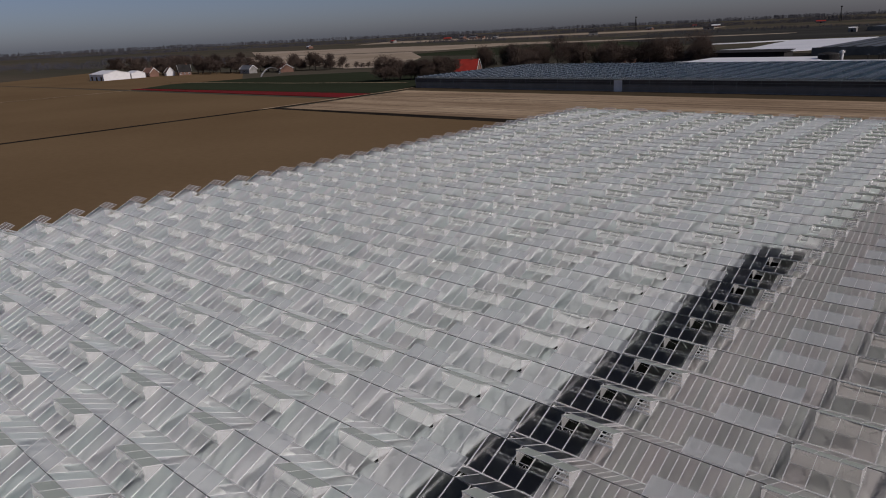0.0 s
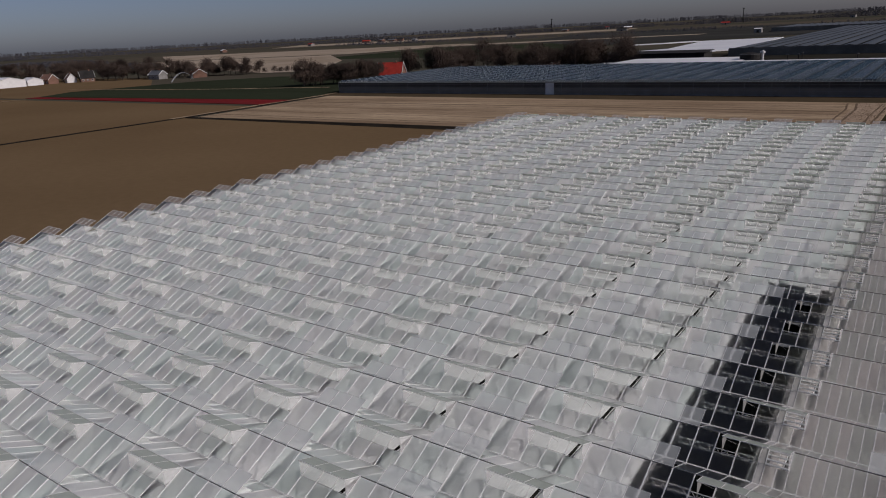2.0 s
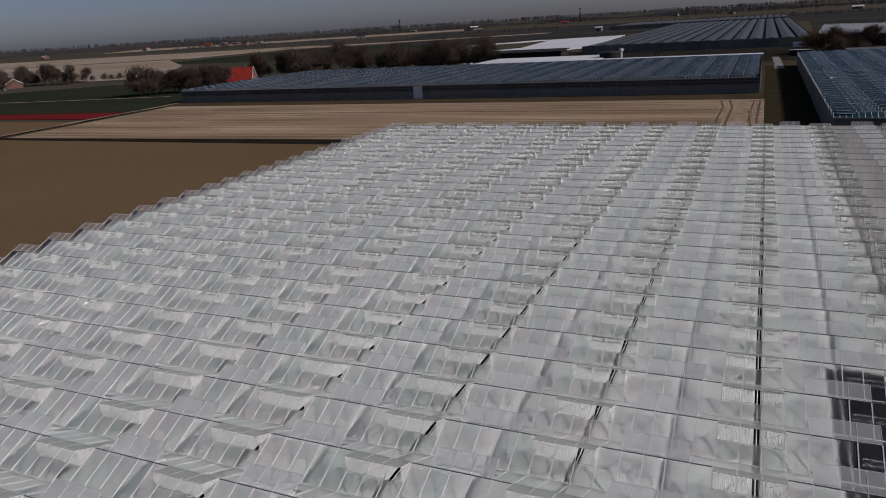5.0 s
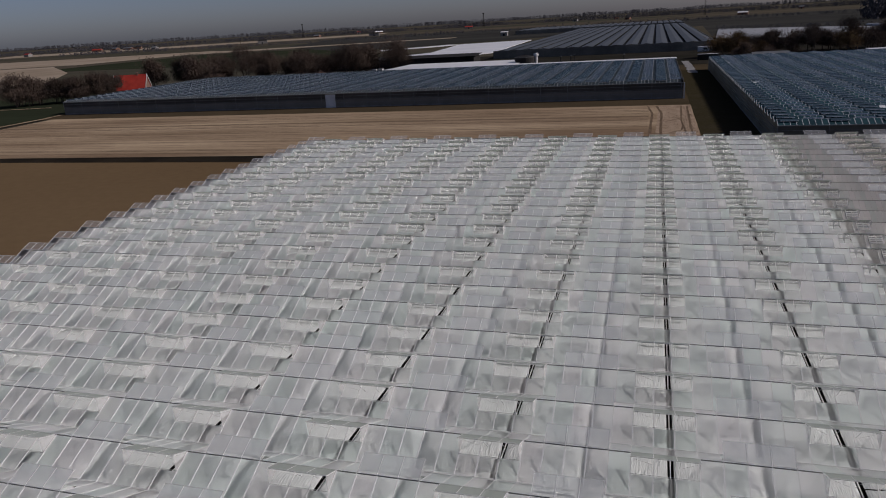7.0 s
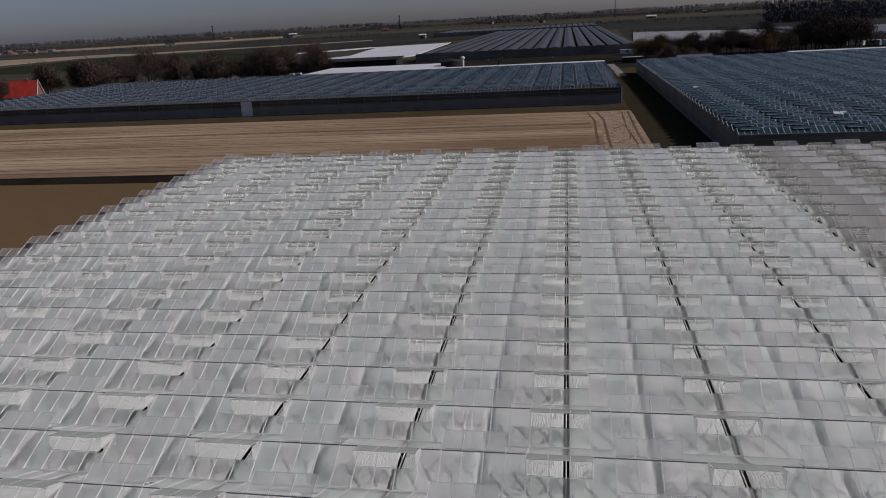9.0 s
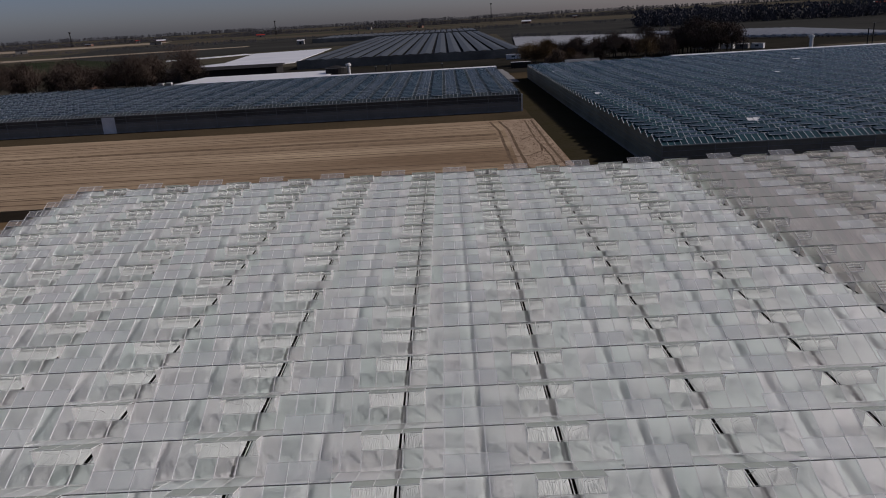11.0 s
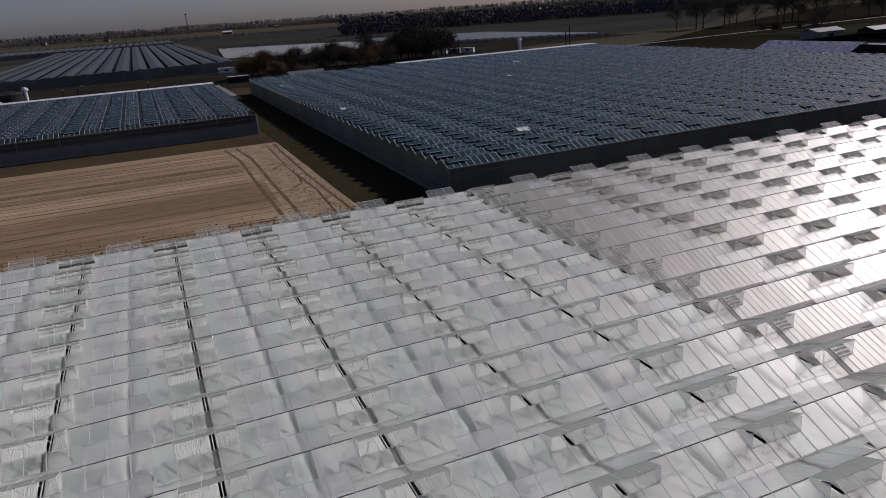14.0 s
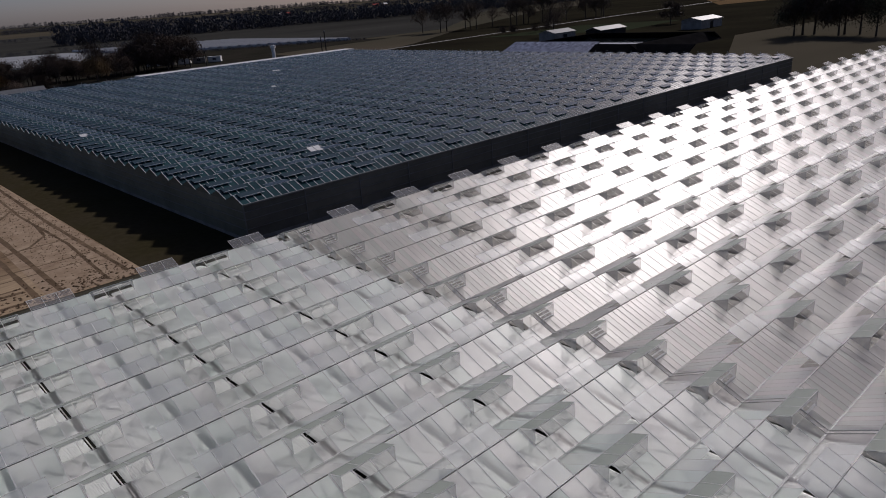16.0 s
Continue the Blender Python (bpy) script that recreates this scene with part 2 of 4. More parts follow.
def base(name, x, y, z, label, category, group="", kind=""):
    ob = new(name)
    ob.empty_display_size = 0.5
    ob.location = (x, y, z)
    return tagged(ob, label, category, group, kind)


# ---------------------------------------------------------------- land
land = Solid()
land.face([(-6000, -6000, 0), (6000, -6000, 0), (6000, 6000, 0), (-6000, 6000, 0)])
tagged(part("ground", land, LAND), "flat brown and green farmland to the horizon", "ground", kind="structure")


def field(name, pts, z, mat, label, category="field"):
    s = Solid()
    n = len(pts)
    top = [(x, y, z) for x, y in pts]
    s.face(top)
    for i in range(n):
        (x0, y0), (x1, y1) = pts[i], pts[(i + 1) % n]
        s.face([(x0, y0, -0.3), (x1, y1, -0.3), (x1, y1, z), (x0, y0, z)])
    return tagged(part(name, s, mat), label, category, kind="structure")


field("field_brown", [(-216.6, -200), (-60, -200), (-60, 113), (-216.6, 113.5)], 0.06, SOIL, "bare brown ploughed field beside the greenhouse")
field("field_brown_west", [(-700, -200), (-220.4, -200), (-220.4, 150), (-700, 150)], 0.05, SOIL, "bare brown ploughed field behind the ditch")
field("field_straw", [(-213.5, 117.2), (-8, 122), (-8, 188.6), (-219, 190)], 0.10, STRAW, "pale straw-covered field with long drill rows")
field("field_taupe", [(-700, 151), (-424, 156), (-443, 192), (-430, 240), (-520, 300), (-800, 300)], 0.10, SOIL, "bare brown field beside the flower bed")
field("field_red", [(-425, 157), (-224, 155), (-224, 172), (-425, 163)], 0.20, RED, "bed of red flowers in bloom")
field("field_green", [(-425, 165), (-224, 173), (-240, 300), (-377, 305), (-420, 268), (-443, 192)], 0.12, GREEN, "green crop field with straight rows")
field("ditch_near", [(-218, 113.6), (-60, 113.2), (-60, 120.5), (-218, 117.4)], 0.03, DITCH, "dark ditch at the edge of the field", "ditch")
field("ditch_west", [(-220.3, -200), (-216.8, -200), (-216.8, 113.5), (-221.5, 190), (-223.5, 190)], 0.03, DITCH, "dark narrow ditch between two fields", "ditch")
field("verge", [(-230, 189), (20, 189), (20, 330), (-230, 330)], 0.04, GRASS, "dark grass strip round the greenhouses", "grass")
field("yard", [(-240, 290), (160, 290), (170, 445), (-240, 490)], 0.03, YARD, "dark farmyard ground behind the greenhouses", "yard")
# lane grass in a darker tone than the verge
LANE = material("dark_lane_grass", (0.050, 0.042, 0.026), 0.95, 0, 0.3, 0.15, 1.2, bump=0.4, tint=(0.044, 0.038, 0.020), spec=0.0)
field("lane", [(-8, 100), (12, 100), (12, 300), (-8, 300)], 0.08, LANE, "dark grass lane between two greenhouses", "lane")

# ---------------------------------------------------------------- the roof that the camera crosses
BAY, SECTION = 4.0, 8.0
EDGE_L, EDGE_R, EDGE_FAR = -77.8, 188.55, 106.95
ROWS = range(-14, 27)                     # ridge of row j at y = 4 j + 0.95
RIDGE_Z, GUTTER_Z, SCREEN_Z = 5.6, 4.68, 4.45
PITCH = 0.46                              # rise of the panes per metre across
UP = 0.4                                  # rise of the open vents per metre across
SECTIONS = range(-9, 23)


def ridge_y(j):
    return BAY * j + 0.95


def near_start(k):
    """x of the left end of the near-side vent of section k."""
    return SECTION * k - 1.8 if k < 0 else -1.45 if k == 0 else SECTION * k + 0.55


def far_start(k):
    return SECTION * k + 2.2 if k < 0 else SECTION * k + 4.55


def near_holes(k):
    return [(-1.8, -0.8), (0.55, 1.55)] if k == 0 else [(near_start(k), near_start(k) + 3)]


house = base("greenhouse", 0, 0, 0, "large glass greenhouse with white screens and open roof vents", "greenhouse")
SLOPE = np.array((0.0, 1.0, UP))
NORMAL = np.array((0.0, -UP, 1.0)) / math.hypot(1, UP)
VENT_LEN = 1.04


def vent_frame():
    """Frame of a roof vent, three panes wide, hinged at the origin along x, opened to lie along +y and up."""
    s = Solid()
    for i in range(4):
        s.slab((i - 0.011, 0, 0), (0.022, 0, 0), SLOPE * VENT_LEN, NORMAL * 0.026)
    s.slab(SLOPE * (VENT_LEN - 0.02) + (-0.012, 0, 0), (3.024, 0, 0), SLOPE * 0.025, NORMAL * 0.028)
    s.slab((-0.015, 0, 0), (3.03, 0, 0), SLOPE * 0.02, NORMAL * 0.025)
    return s


def vent_pane():
    return Solid().slab(NORMAL * 0.012 + (0.02, 0.04, 0.016), (0.96, 0, 0), SLOPE * (VENT_LEN - 0.07), NORMAL * 0.008)


def gear_solid():
    """Push rods of a near-side vent, in the place of its opening (ridge at the origin, slope towards -y)."""
    s = Solid()
    for x in (1.25, 2.15):
        s.rod((x, -0.15, -0.45), (x, -0.98, UP * 0.95), 0.010, sides=4)
    s.rod((1.0, -0.2, -0.4), (0.15, -0.98, UP * 0.9), 0.006, sides=4)
    s.rod((2.3, -0.2, -0.4), (2.85, -0.98, UP * 0.9), 0.006, sides=4)
    s.rod((0, -1.0, -0.41), (3, -1.0, -0.41), 0.011, sides=4)
    return s


def net_solid():
    """Pale net gussets at the two ends of a near-side vent."""
    s = Solid()
    for x in (0.03, 2.97):
        s.face([(x, -0.02, -0.01), (x, -1.03, -0.47), (x, -1.03, 0.40)])
    return s


def stamp(dst, proto, m):
    i = len(dst.v)
    pts = np.array(proto.v) @ np.array(m.to_3x3()).T + np.array(m.translation)
    dst.v += [tuple(p) for p in pts]
    dst.f += [tuple(i + q for q in f) for f in proto.f]
    dst.m += proto.m


MIRROR = Matrix.Rotation(math.pi, 4, "Z")
frame_proto, vpane_proto, gear_proto, net_proto = vent_frame(), vent_pane(), gear_solid(), net_solid()
frame_mesh = frame_proto.mesh("vent_frame", [VENT_FRAME])
vpane_mesh = vpane_proto.mesh("vent_pane", [SHADED_VENT_GLASS])
fpane_proto = Solid().face([tuple(np.array((a, 0, 0)) + SLOPE * b + NORMAL * .014) for a, b in ((.015, .03), (.985, .03), (.985, VENT_LEN - .02), (.015, VENT_LEN - .02))])
fpane_mesh = fpane_proto.mesh("vent_pane", [FLAP_GLASS])


def near_slope_pane(width, a):
    """A pane of the near slope, from the gutter up to a metres short of the ridge; origin on the ridge."""
    return Solid().face([(.018, -2, -2 * PITCH), (width - .018, -2, -2 * PITCH), (width - .018, -a, -a * PITCH), (.018, -a, -a * PITCH)])


pane_full, pane_half = near_slope_pane(1, 0).mesh("pane", [ROOF_GLASS]), near_slope_pane(1, 1).mesh("pane", [ROOF_GLASS])
bar_mesh = Solid().slab((-.016, -2, -2 * PITCH - .01), (.045, 0, 0), (0, 2, 2 * PITCH), (0, 0, .040)).mesh("glazing_bar", [BAR])

rnd = random.Random(4)
xs = [(-77.8 + i, 1.0) for i in range(78)] + [(0.55 + .5 * i, .5) for i in range(16)] + [(8.55 + i, 1.0) for i in range(180)]
near_gap = [h for k in SECTIONS for h in near_holes(k)]
far_gap = [(far_start(k), far_start(k) + 3) for k in range(-10, 23)]
panes, uneven_panes, back_panes, bars, vent_frames, vent_panes, clear_panes, edge_panes, gears, nets = (Solid() for _ in range(10))
open_near = {x: any(a - .05 < x < b - .2 for a, b in near_gap) for x, w in xs}
open_far = {x: any(a - .05 < x < b - .2 for a, b in far_gap) for x, w in xs}
for j in ROWS:
    ry = ridge_y(j)
    for x, w in xs:
        picked = 6 <= j <= 20 and -40 < x < -20
        e = [rnd.uniform(-0.006, 0.006) for _ in range(4)]
        a = 1.0 if open_near[x] else 0.0
        bw, bh = (.045, .040) if x < 0 else (.026, .030)
        if picked:
            tilt = Matrix.Translation((x, ry, RIDGE_Z)) @ Matrix.Rotation(e[0], 4, "X")
            ob = part("pane", pane_half if a else pane_full, None, house, at=tilt)
            ob.visible_shadow = False
            part("glazing_bar", bar_mesh, None, house, at=(x, ry, RIDGE_Z))
        else:
            (panes if x < 0 else uneven_panes).face([(x + .018, ry - 2, RIDGE_Z - 2 * PITCH + e[0]), (x + w - .018, ry - 2, RIDGE_Z - 2 * PITCH + e[1]),
                        (x + w - .018, ry - a, RIDGE_Z - a * PITCH + e[2]), (x + .018, ry - a, RIDGE_Z - a * PITCH + e[3])])
            bars.slab((x - .018, ry - 2, RIDGE_Z - 2 * PITCH - .01), (bw, 0, 0), (0, 2, 2 * PITCH), (0, 0, bh))
        a = 1.0 if open_far[x] else 0.0
        back_panes.face([(x + w - .018, ry + 2, RIDGE_Z - 2 * PITCH + e[0]), (x + .018, ry + 2, RIDGE_Z - 2 * PITCH + e[1]),
                         (x + .018, ry + a, RIDGE_Z - a * PITCH + e[2]), (x + w - .018, ry + a, RIDGE_Z - a * PITCH + e[3])])
        bars.slab((x - .018, ry + 2, RIDGE_Z - 2 * PITCH - .01), (bw * .7, 0, 0), (0, -2, 2 * PITCH), (0, 0, bh * .5))
    ridge = Solid().slab((EDGE_L, -.022, -.01), (EDGE_R - EDGE_L, 0, 0), (0, .044, 0), (0, 0, .035))
    part("ridge", ridge, RIDGE, house, at=(0, ry, RIDGE_Z))
    for k in range(-10, 23):
        lift = Matrix.Rotation(rnd.uniform(-.035, .035), 4, "X")
        lift_far = Matrix.Rotation(rnd.uniform(-.035, .035), 4, "X")
        xn, xf = near_start(k), far_start(k)
        at_near = Matrix.Translation((xn + 3, ry, RIDGE_Z + .03)) @ MIRROR @ lift
        at_far = Matrix.Translation((xf, ry, RIDGE_Z + .03)) @ lift_far
        for at in (at_near, at_far) if k > -10 else (at_far,):
            clear = at is at_far
            if -4 <= j <= 20 and -5 <= k <= 0:
                vent = part("roof_vent", frame_mesh, None, house, at=at)
                for i in range(3):
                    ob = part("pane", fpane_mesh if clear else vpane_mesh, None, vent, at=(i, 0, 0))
                    ob.visible_shadow = False
            else:
                stamp(vent_frames, frame_proto, at)
                for i in range(3):
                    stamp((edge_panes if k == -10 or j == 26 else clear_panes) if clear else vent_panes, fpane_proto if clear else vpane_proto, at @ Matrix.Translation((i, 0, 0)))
        if k == -10:
            continue
        stamp(gears, gear_proto, Matrix.Translation((xn, ry, RIDGE_Z)))
        stamp(nets, net_proto, Matrix.Translation((xn, ry, RIDGE_Z)))
part("pane", panes, ROOF_GLASS, house, "hazy roof glass", kind="stuff").visible_shadow = False
part("pane", uneven_panes, UNEVEN_GLASS, house, "hazy roof glass of uneven shades", kind="stuff").visible_shadow = False
part("pane", back_panes, ROOF_GLASS, house, "hazy glass of the far slopes", kind="stuff").visible_shadow = False
part("glazing_bar", bars, BAR, house, "white glazing bars", kind="stuff")
part("roof_vent", vent_frames, VENT_FRAME, house, "grey frames of open vents", kind="stuff")
part("vent_pane", vent_panes, SHADED_VENT_GLASS, house, "greenish vent glass, shade put into its colour", kind="stuff").visible_shadow = False
part("vent_pane", clear_panes, FLAP_GLASS, house, "hazy vent glass", kind="stuff").visible_shadow = False
part("vent_pane", edge_panes, EDGE_GLASS, house, "clear vent glass", kind="stuff").visible_shadow = False
part("vent_rod", gears, ROD, house, "thin steel push rods", kind="stuff")
part("vent_net", nets, NET, house, "pale net gussets", kind="stuff")

# gutters, walls, growing floor
Y_NEAR = ridge_y(ROWS[0]) - 2
for j in list(ROWS) + [27]:
    y = ridge_y(j) - 2
    part("gutter", Solid().box(EDGE_L, -.06, -.08, EDGE_R, .06, .015), ROOF_GUTTER, house, at=(0, y, GUTTER_Z))
for a, b in (((EDGE_L, EDGE_FAR - .1), (EDGE_R, EDGE_FAR)), ((EDGE_L, Y_NEAR), (EDGE_R, Y_NEAR + .1)),
             ((EDGE_L - .05, Y_NEAR), (EDGE_L + .05, EDGE_FAR)), ((EDGE_R - .05, Y_NEAR), (EDGE_R + .05, EDGE_FAR))):
    part("wall", Solid().box(*a, 0.1, *b, GUTTER_Z - .13), DARK_WALL, house, "dark glass side wall")
part("crop_floor", Solid().box(EDGE_L, Y_NEAR, 0.0, EDGE_R, EDGE_FAR, 0.12), CROP_FLOOR, house, "growing beds inside, indoor shade put into their dark colour")
# the partition between the two halves of the roof: a white double bar on each bay
for j in ROWS:
    for side in (-1, 1):
        for x, wdt, hgt, mat in ((.20, .03, .03, PARTITION), (.515, .03, .03, PARTITION), (.24, .27, .008, NET)):
            s = Solid().slab((x, side * 2, -2 * PITCH - .005), (wdt, 0, 0), (0, -side * 2, 2 * PITCH), (0, 0, hgt))
            ob = part("partition_bar" if mat is PARTITION else "partition_pane", s, mat, house, at=(0, ridge_y(j), RIDGE_Z + .005))
            ob.visible_shadow = mat is PARTITION


slats = Solid()
for a in (.18, .42, .66, .9):
    slats.slab((.52, -a, -a * PITCH + .02), (1.06, 0, 0), (0, -.07, -.07 * PITCH), (0, 0, .03))
for x in (.52, 1.54):
    slats.slab((x, -1.0, -PITCH + .01), (.04, 0, 0), (0, 1.0, PITCH), (0, 0, .035))
slat_mesh = slats.mesh("vent_grille", [BAR])
for j in ROWS:
    part("vent_grille", slat_mesh, None, house, at=(0, ridge_y(j), RIDGE_Z))

# lattice girders under the openings beside the partition
for j in range(-6, 5):
    s = Solid()
    for z in (-.55, -.95):
        s.rod((-3.6, -.55, z), (.1, -.55, z), .022, sides=4)
    for i in range(8):
        s.rod((-3.6 + .46 * i, -.55, -.55), (-3.37 + .46 * i, -.55, -.95), .012, sides=4)
        s.rod((-3.37 + .46 * i, -.55, -.95), (-3.14 + .46 * i, -.55, -.55), .012, sides=4)
    part("girder", s, BAR, house, "white lattice girder", at=(0, ridge_y(j), RIDGE_Z))


# screens: cloths four metres wide under the glass, each with crimped edges and a narrow gap to the next
def screen(x0, x1, y0, y1, hang0=.12, hang1=.12):
    """A slack cloth from x0 to x1 whose two edges hang down by the given heights."""
    prof = [(x0, -hang0), (x0 + .05, -.55 * hang0), (x0 + .18, -.15 * hang0)]
    prof += [(x0 + .4 + (x1 - x0 - .8) * i / 5, 0) for i in range(6)]
    prof += [(x1 - .18, -.15 * hang1), (x1 - .05, -.55 * hang1), (x1, -hang1)]
    n = int((y1 - y0) / .5)
    s, wdt = Solid(), len(prof)
    for q in range(n + 1):
        y = y0 + (y1 - y0) * q / n
        puff = math.cos((y - .95) * math.pi / 4) ** 2          # one bulge a bay, pinched under the gutters
        for i, (x, dz) in enumerate(prof):
            rim = (x0 - .1, x1 + .1)[i > 5] / 4
            loose = 0 if i in (3, 4, 5, 6, 7, 8) else noise.noise((rim * 7.3, y * .6, 5.0))
            sag = .13 * noise.noise((x * .5, y * .45, 2.0)) + .12 * puff + .05 * noise.noise((x * 1.6, y * 1.3, 9.0))
            taut = (hang0, hang1)[i > 5] < .1           # the edges along the open gaps run straight
            loose *= 0 if taut else 1
            sag *= .35 if taut and i not in (4, 5, 6, 7) else 1
            s.v.append((x + .09 * loose * (.3 if i in (0, 11) else 1), y, SCREEN_Z - .05 + dz * (.7 + .6 * puff + .6 * loose) + sag))
    for q in range(n):
        for i in range(wdt - 1):
            a = q * wdt + i
            s.f.append((a, a + 1, a + wdt + 1, a + wdt))
            s.m.append(0)
    ob = part("screen", s, SCREEN if x0 < 0 else SCREEN_GREY, house, "slack white screen cloth" if x0 < 0 else "slack greyish screen cloth")
    ob.data.polygons.foreach_set("use_smooth", [True] * len(ob.data.polygons))
    return ob


lines = [-77.6] + [-76.0 + 4 * i for i in range(19)] + [-0.1] + [1.1] + [8 + 4 * i for i in range(45)] + [EDGE_R - .2]
for a, b in zip(lines, lines[1:]):
    if b - a < 1.0:
        continue
    if abs(b + .1) < .01:            # beside the partition the cloth is drawn back in the near rows
        screen(a + .15, b, 17.9, EDGE_FAR - .2)
        continue
    wide_a, wide_b = round(a) % 8 == 0, round(b) % 8 == 0
    near = Y_NEAR + .2
    if b == -4:
        screen(a + .14, b - .5, near, 17.8, .05, .16)
        near = 17.9
    screen(a + (.14 if wide_a else .05), b - (.14 if wide_b else .05), near, EDGE_FAR - .2, .05 if wide_a else .22, .05 if wide_b else .22)
for x in lines[1:-1]:
    part("screen_rail", Solid().box(x - .025, Y_NEAR + .2, SCREEN_Z - .22, x + .025, EDGE_FAR - .2, SCREEN_Z - .16), BAR, house, "white screen rail")


# ---------------------------------------------------------------- the other greenhouses
LEAN_BAR = material("dull_aluminium_bar", (0.56, 0.58, 0.58), 0.6, 0.0, 0.1, 0.5, 5, spec=0.2)


def other_house(x0, x1, y0, y1, eave, label, off=1.0, broken=(), wall=DARK_WALL, glazing=DARK_GLASS):
    """A glasshouse with 4 m bays along x, glazing bars every metre and a vent every 8 m on each slope."""
    h = base("greenhouse", x0, y0, 0, label, "greenhouse")
    wid, dep = x1 - x0, y1 - y0
    n = int(dep / 4)
    roof, rods, vents, rims = Solid(), Solid(), Solid(), Solid()
    r2 = random.Random(int(x0))
    bar = .10 if wall is GREY_WALL else .07
    for j in range(n):
        ry = 2 + 4 * j
        for i in range(int(wid)):
            e = r2.uniform(-.01, .01)
            roof.face([(i, ry - 2, eave + e), (i + .99, ry - 2, eave - e), (i + .99, ry, eave + .8), (i, ry, eave + .8)])
            roof.face([(i + .99, ry + 2, eave), (i, ry + 2, eave), (i, ry, eave + .8), (i + .99, ry, eave + .8)])
            rods.slab((i - bar / 2, ry - 2, eave), (bar, 0, 0), (0, 2, .8), (0, 0, .04))
        rods.slab((0, ry - .04, eave + .78), (wid, 0, 0), (0, .08, 0), (0, 0, .06))
        for a in np.arange(off, wid - 3.2, 8.0):
            vents.slab((a, ry, eave + .84), (3, 0, 0), (0, -1.0, -.22), (0, 0, .03))
            rims.slab((a, ry - 1.0, eave + .60), (3, 0, 0), (0, -.06, 0), (0, 0, .08))
            if a + 7.2 < wid:
                vents.slab((a + 4, ry, eave + .84), (3, 0, 0), (0, 1.0, .05), (0, 0, .03))
                rims.slab((a + 4, ry + 1.0, eave + .87), (3, 0, 0), (0, .05, 0), (0, 0, .07))
                rims.rod((a + 5.5, ry + .9, eave + .5), (a + 5.5 + r2.uniform(-.3, .3), ry + 1.0, eave + 1.5), .04, sides=4)
    part("roof", roof, glazing, h, "dark glass panes", kind="stuff")
    part("glazing_bar", rods, LEAN_BAR if wall is GREY_WALL else PALE_BAR, h, "thin pale glazing bars", kind="stuff")
    part("roof_vent", vents, DARK_VENT, h, "dark open vents", kind="stuff")
    part("vent_rim", rims, PALE_BAR, h, "pale vent rims", kind="stuff")
    for bx, by, bw in broken:
        j = int(by // 4)
        a, b = .3, 1.7
        part("chalked_pane", Solid().slab((bx, 4 * j + a, eave + a * UP + .07), (bw, 0, 0), (0, b - a, (b - a) * UP), (0, 0, .02)), WHITE_ROOF, h, "white chalked pane")
    side = GREEN_WALL if wall is DARK_WALL else wall
    for a, b in (((0, 0), (wid, .1)), ((0, dep - .1), (wid, dep)), ((0, .1), (.1, dep - .1)), ((wid - .1, .1), (wid, dep - .1))):
        part("wall", Solid().box(*a, .5, *b, eave - .02), side if b[0] < 1 else wall, h, "grey glass wall")
        part("plinth", Solid().box(a[0] - .04, a[1] - .04, 0, b[0] + .04, b[1] + .04, .5), CONCRETE, h, "low concrete plinth")
    for x in (0, wid - .08):
        g = Solid()
        g.v += [(q, yy, zz) for q in (0, .08) for yy, zz in ((0, -.02), (4, -.02), (2, .78))]
        g.f += [(0, 2, 1), (3, 4, 5), (0, 1, 4, 3), (1, 2, 5, 4), (2, 0, 3, 5)]
        g.m += [0] * 5
        gable = g.mesh("gable", [side])
        for j in range(n):
            part("gable", gable, None, h, at=(x, 4 * j, eave))
    for z in (1.6, 2.7, 3.6):
        part("wall_rail", Solid().box(0, -.09, z, wid, -.003, z + .08), GUTTER, h)
        part("wall_rail", Solid().box(-.09, 0, z, -.003, dep, z + .08), GUTTER, h)
    for x in np.arange(0, wid + .1, 8.0):
        part("wall_post", Solid().box(x - .06, -.1, 0, x + .06, -.002, eave), GUTTER, h)
    if wall is GREY_WALL:
        part("lower_panel", Solid().box(.1, -.05, .5, wid - .1, -.003, 2.55), STONE_PANEL, h, "whitened lower wall panel")
    part("gutter", Solid().box(-.1, -.25, eave - .1, wid + .1, -.02, eave + .06), GUTTER, h, "grey steel gutter")
    return h


BROKEN = ((4, 140, 1.6), (4, 68, 1.4), (19.7, 17, 1.0), (20.8, 17, 1.0), (40, 54, 1.5), (83, 137, 3), (60, 98, 1.2))
house_l = other_house(-226, -9.4, 203.6, 297, 4.5, "long dark greenhouse with pale glazing bars and open vents", wall=GREY_WALL, glazing=GREY_GLASS)
other_house(3.3, 147, 121, 301, 4.5, "dark blue greenhouse with thin white bars and open vents", off=0.4,
                      broken=BROKEN)
# a pale service door bay in the long wall and a white corner post
part("door_bay", Solid().box(105.5, -.16, 0, 109.0, -.101, 4.3), PALE_BAR, house_l, "pale service door bay")
part("corner_post", Solid().box(216.7, -.2, 0, 217.0, .3, 4.5), WHITE, house_l, "white corner post")

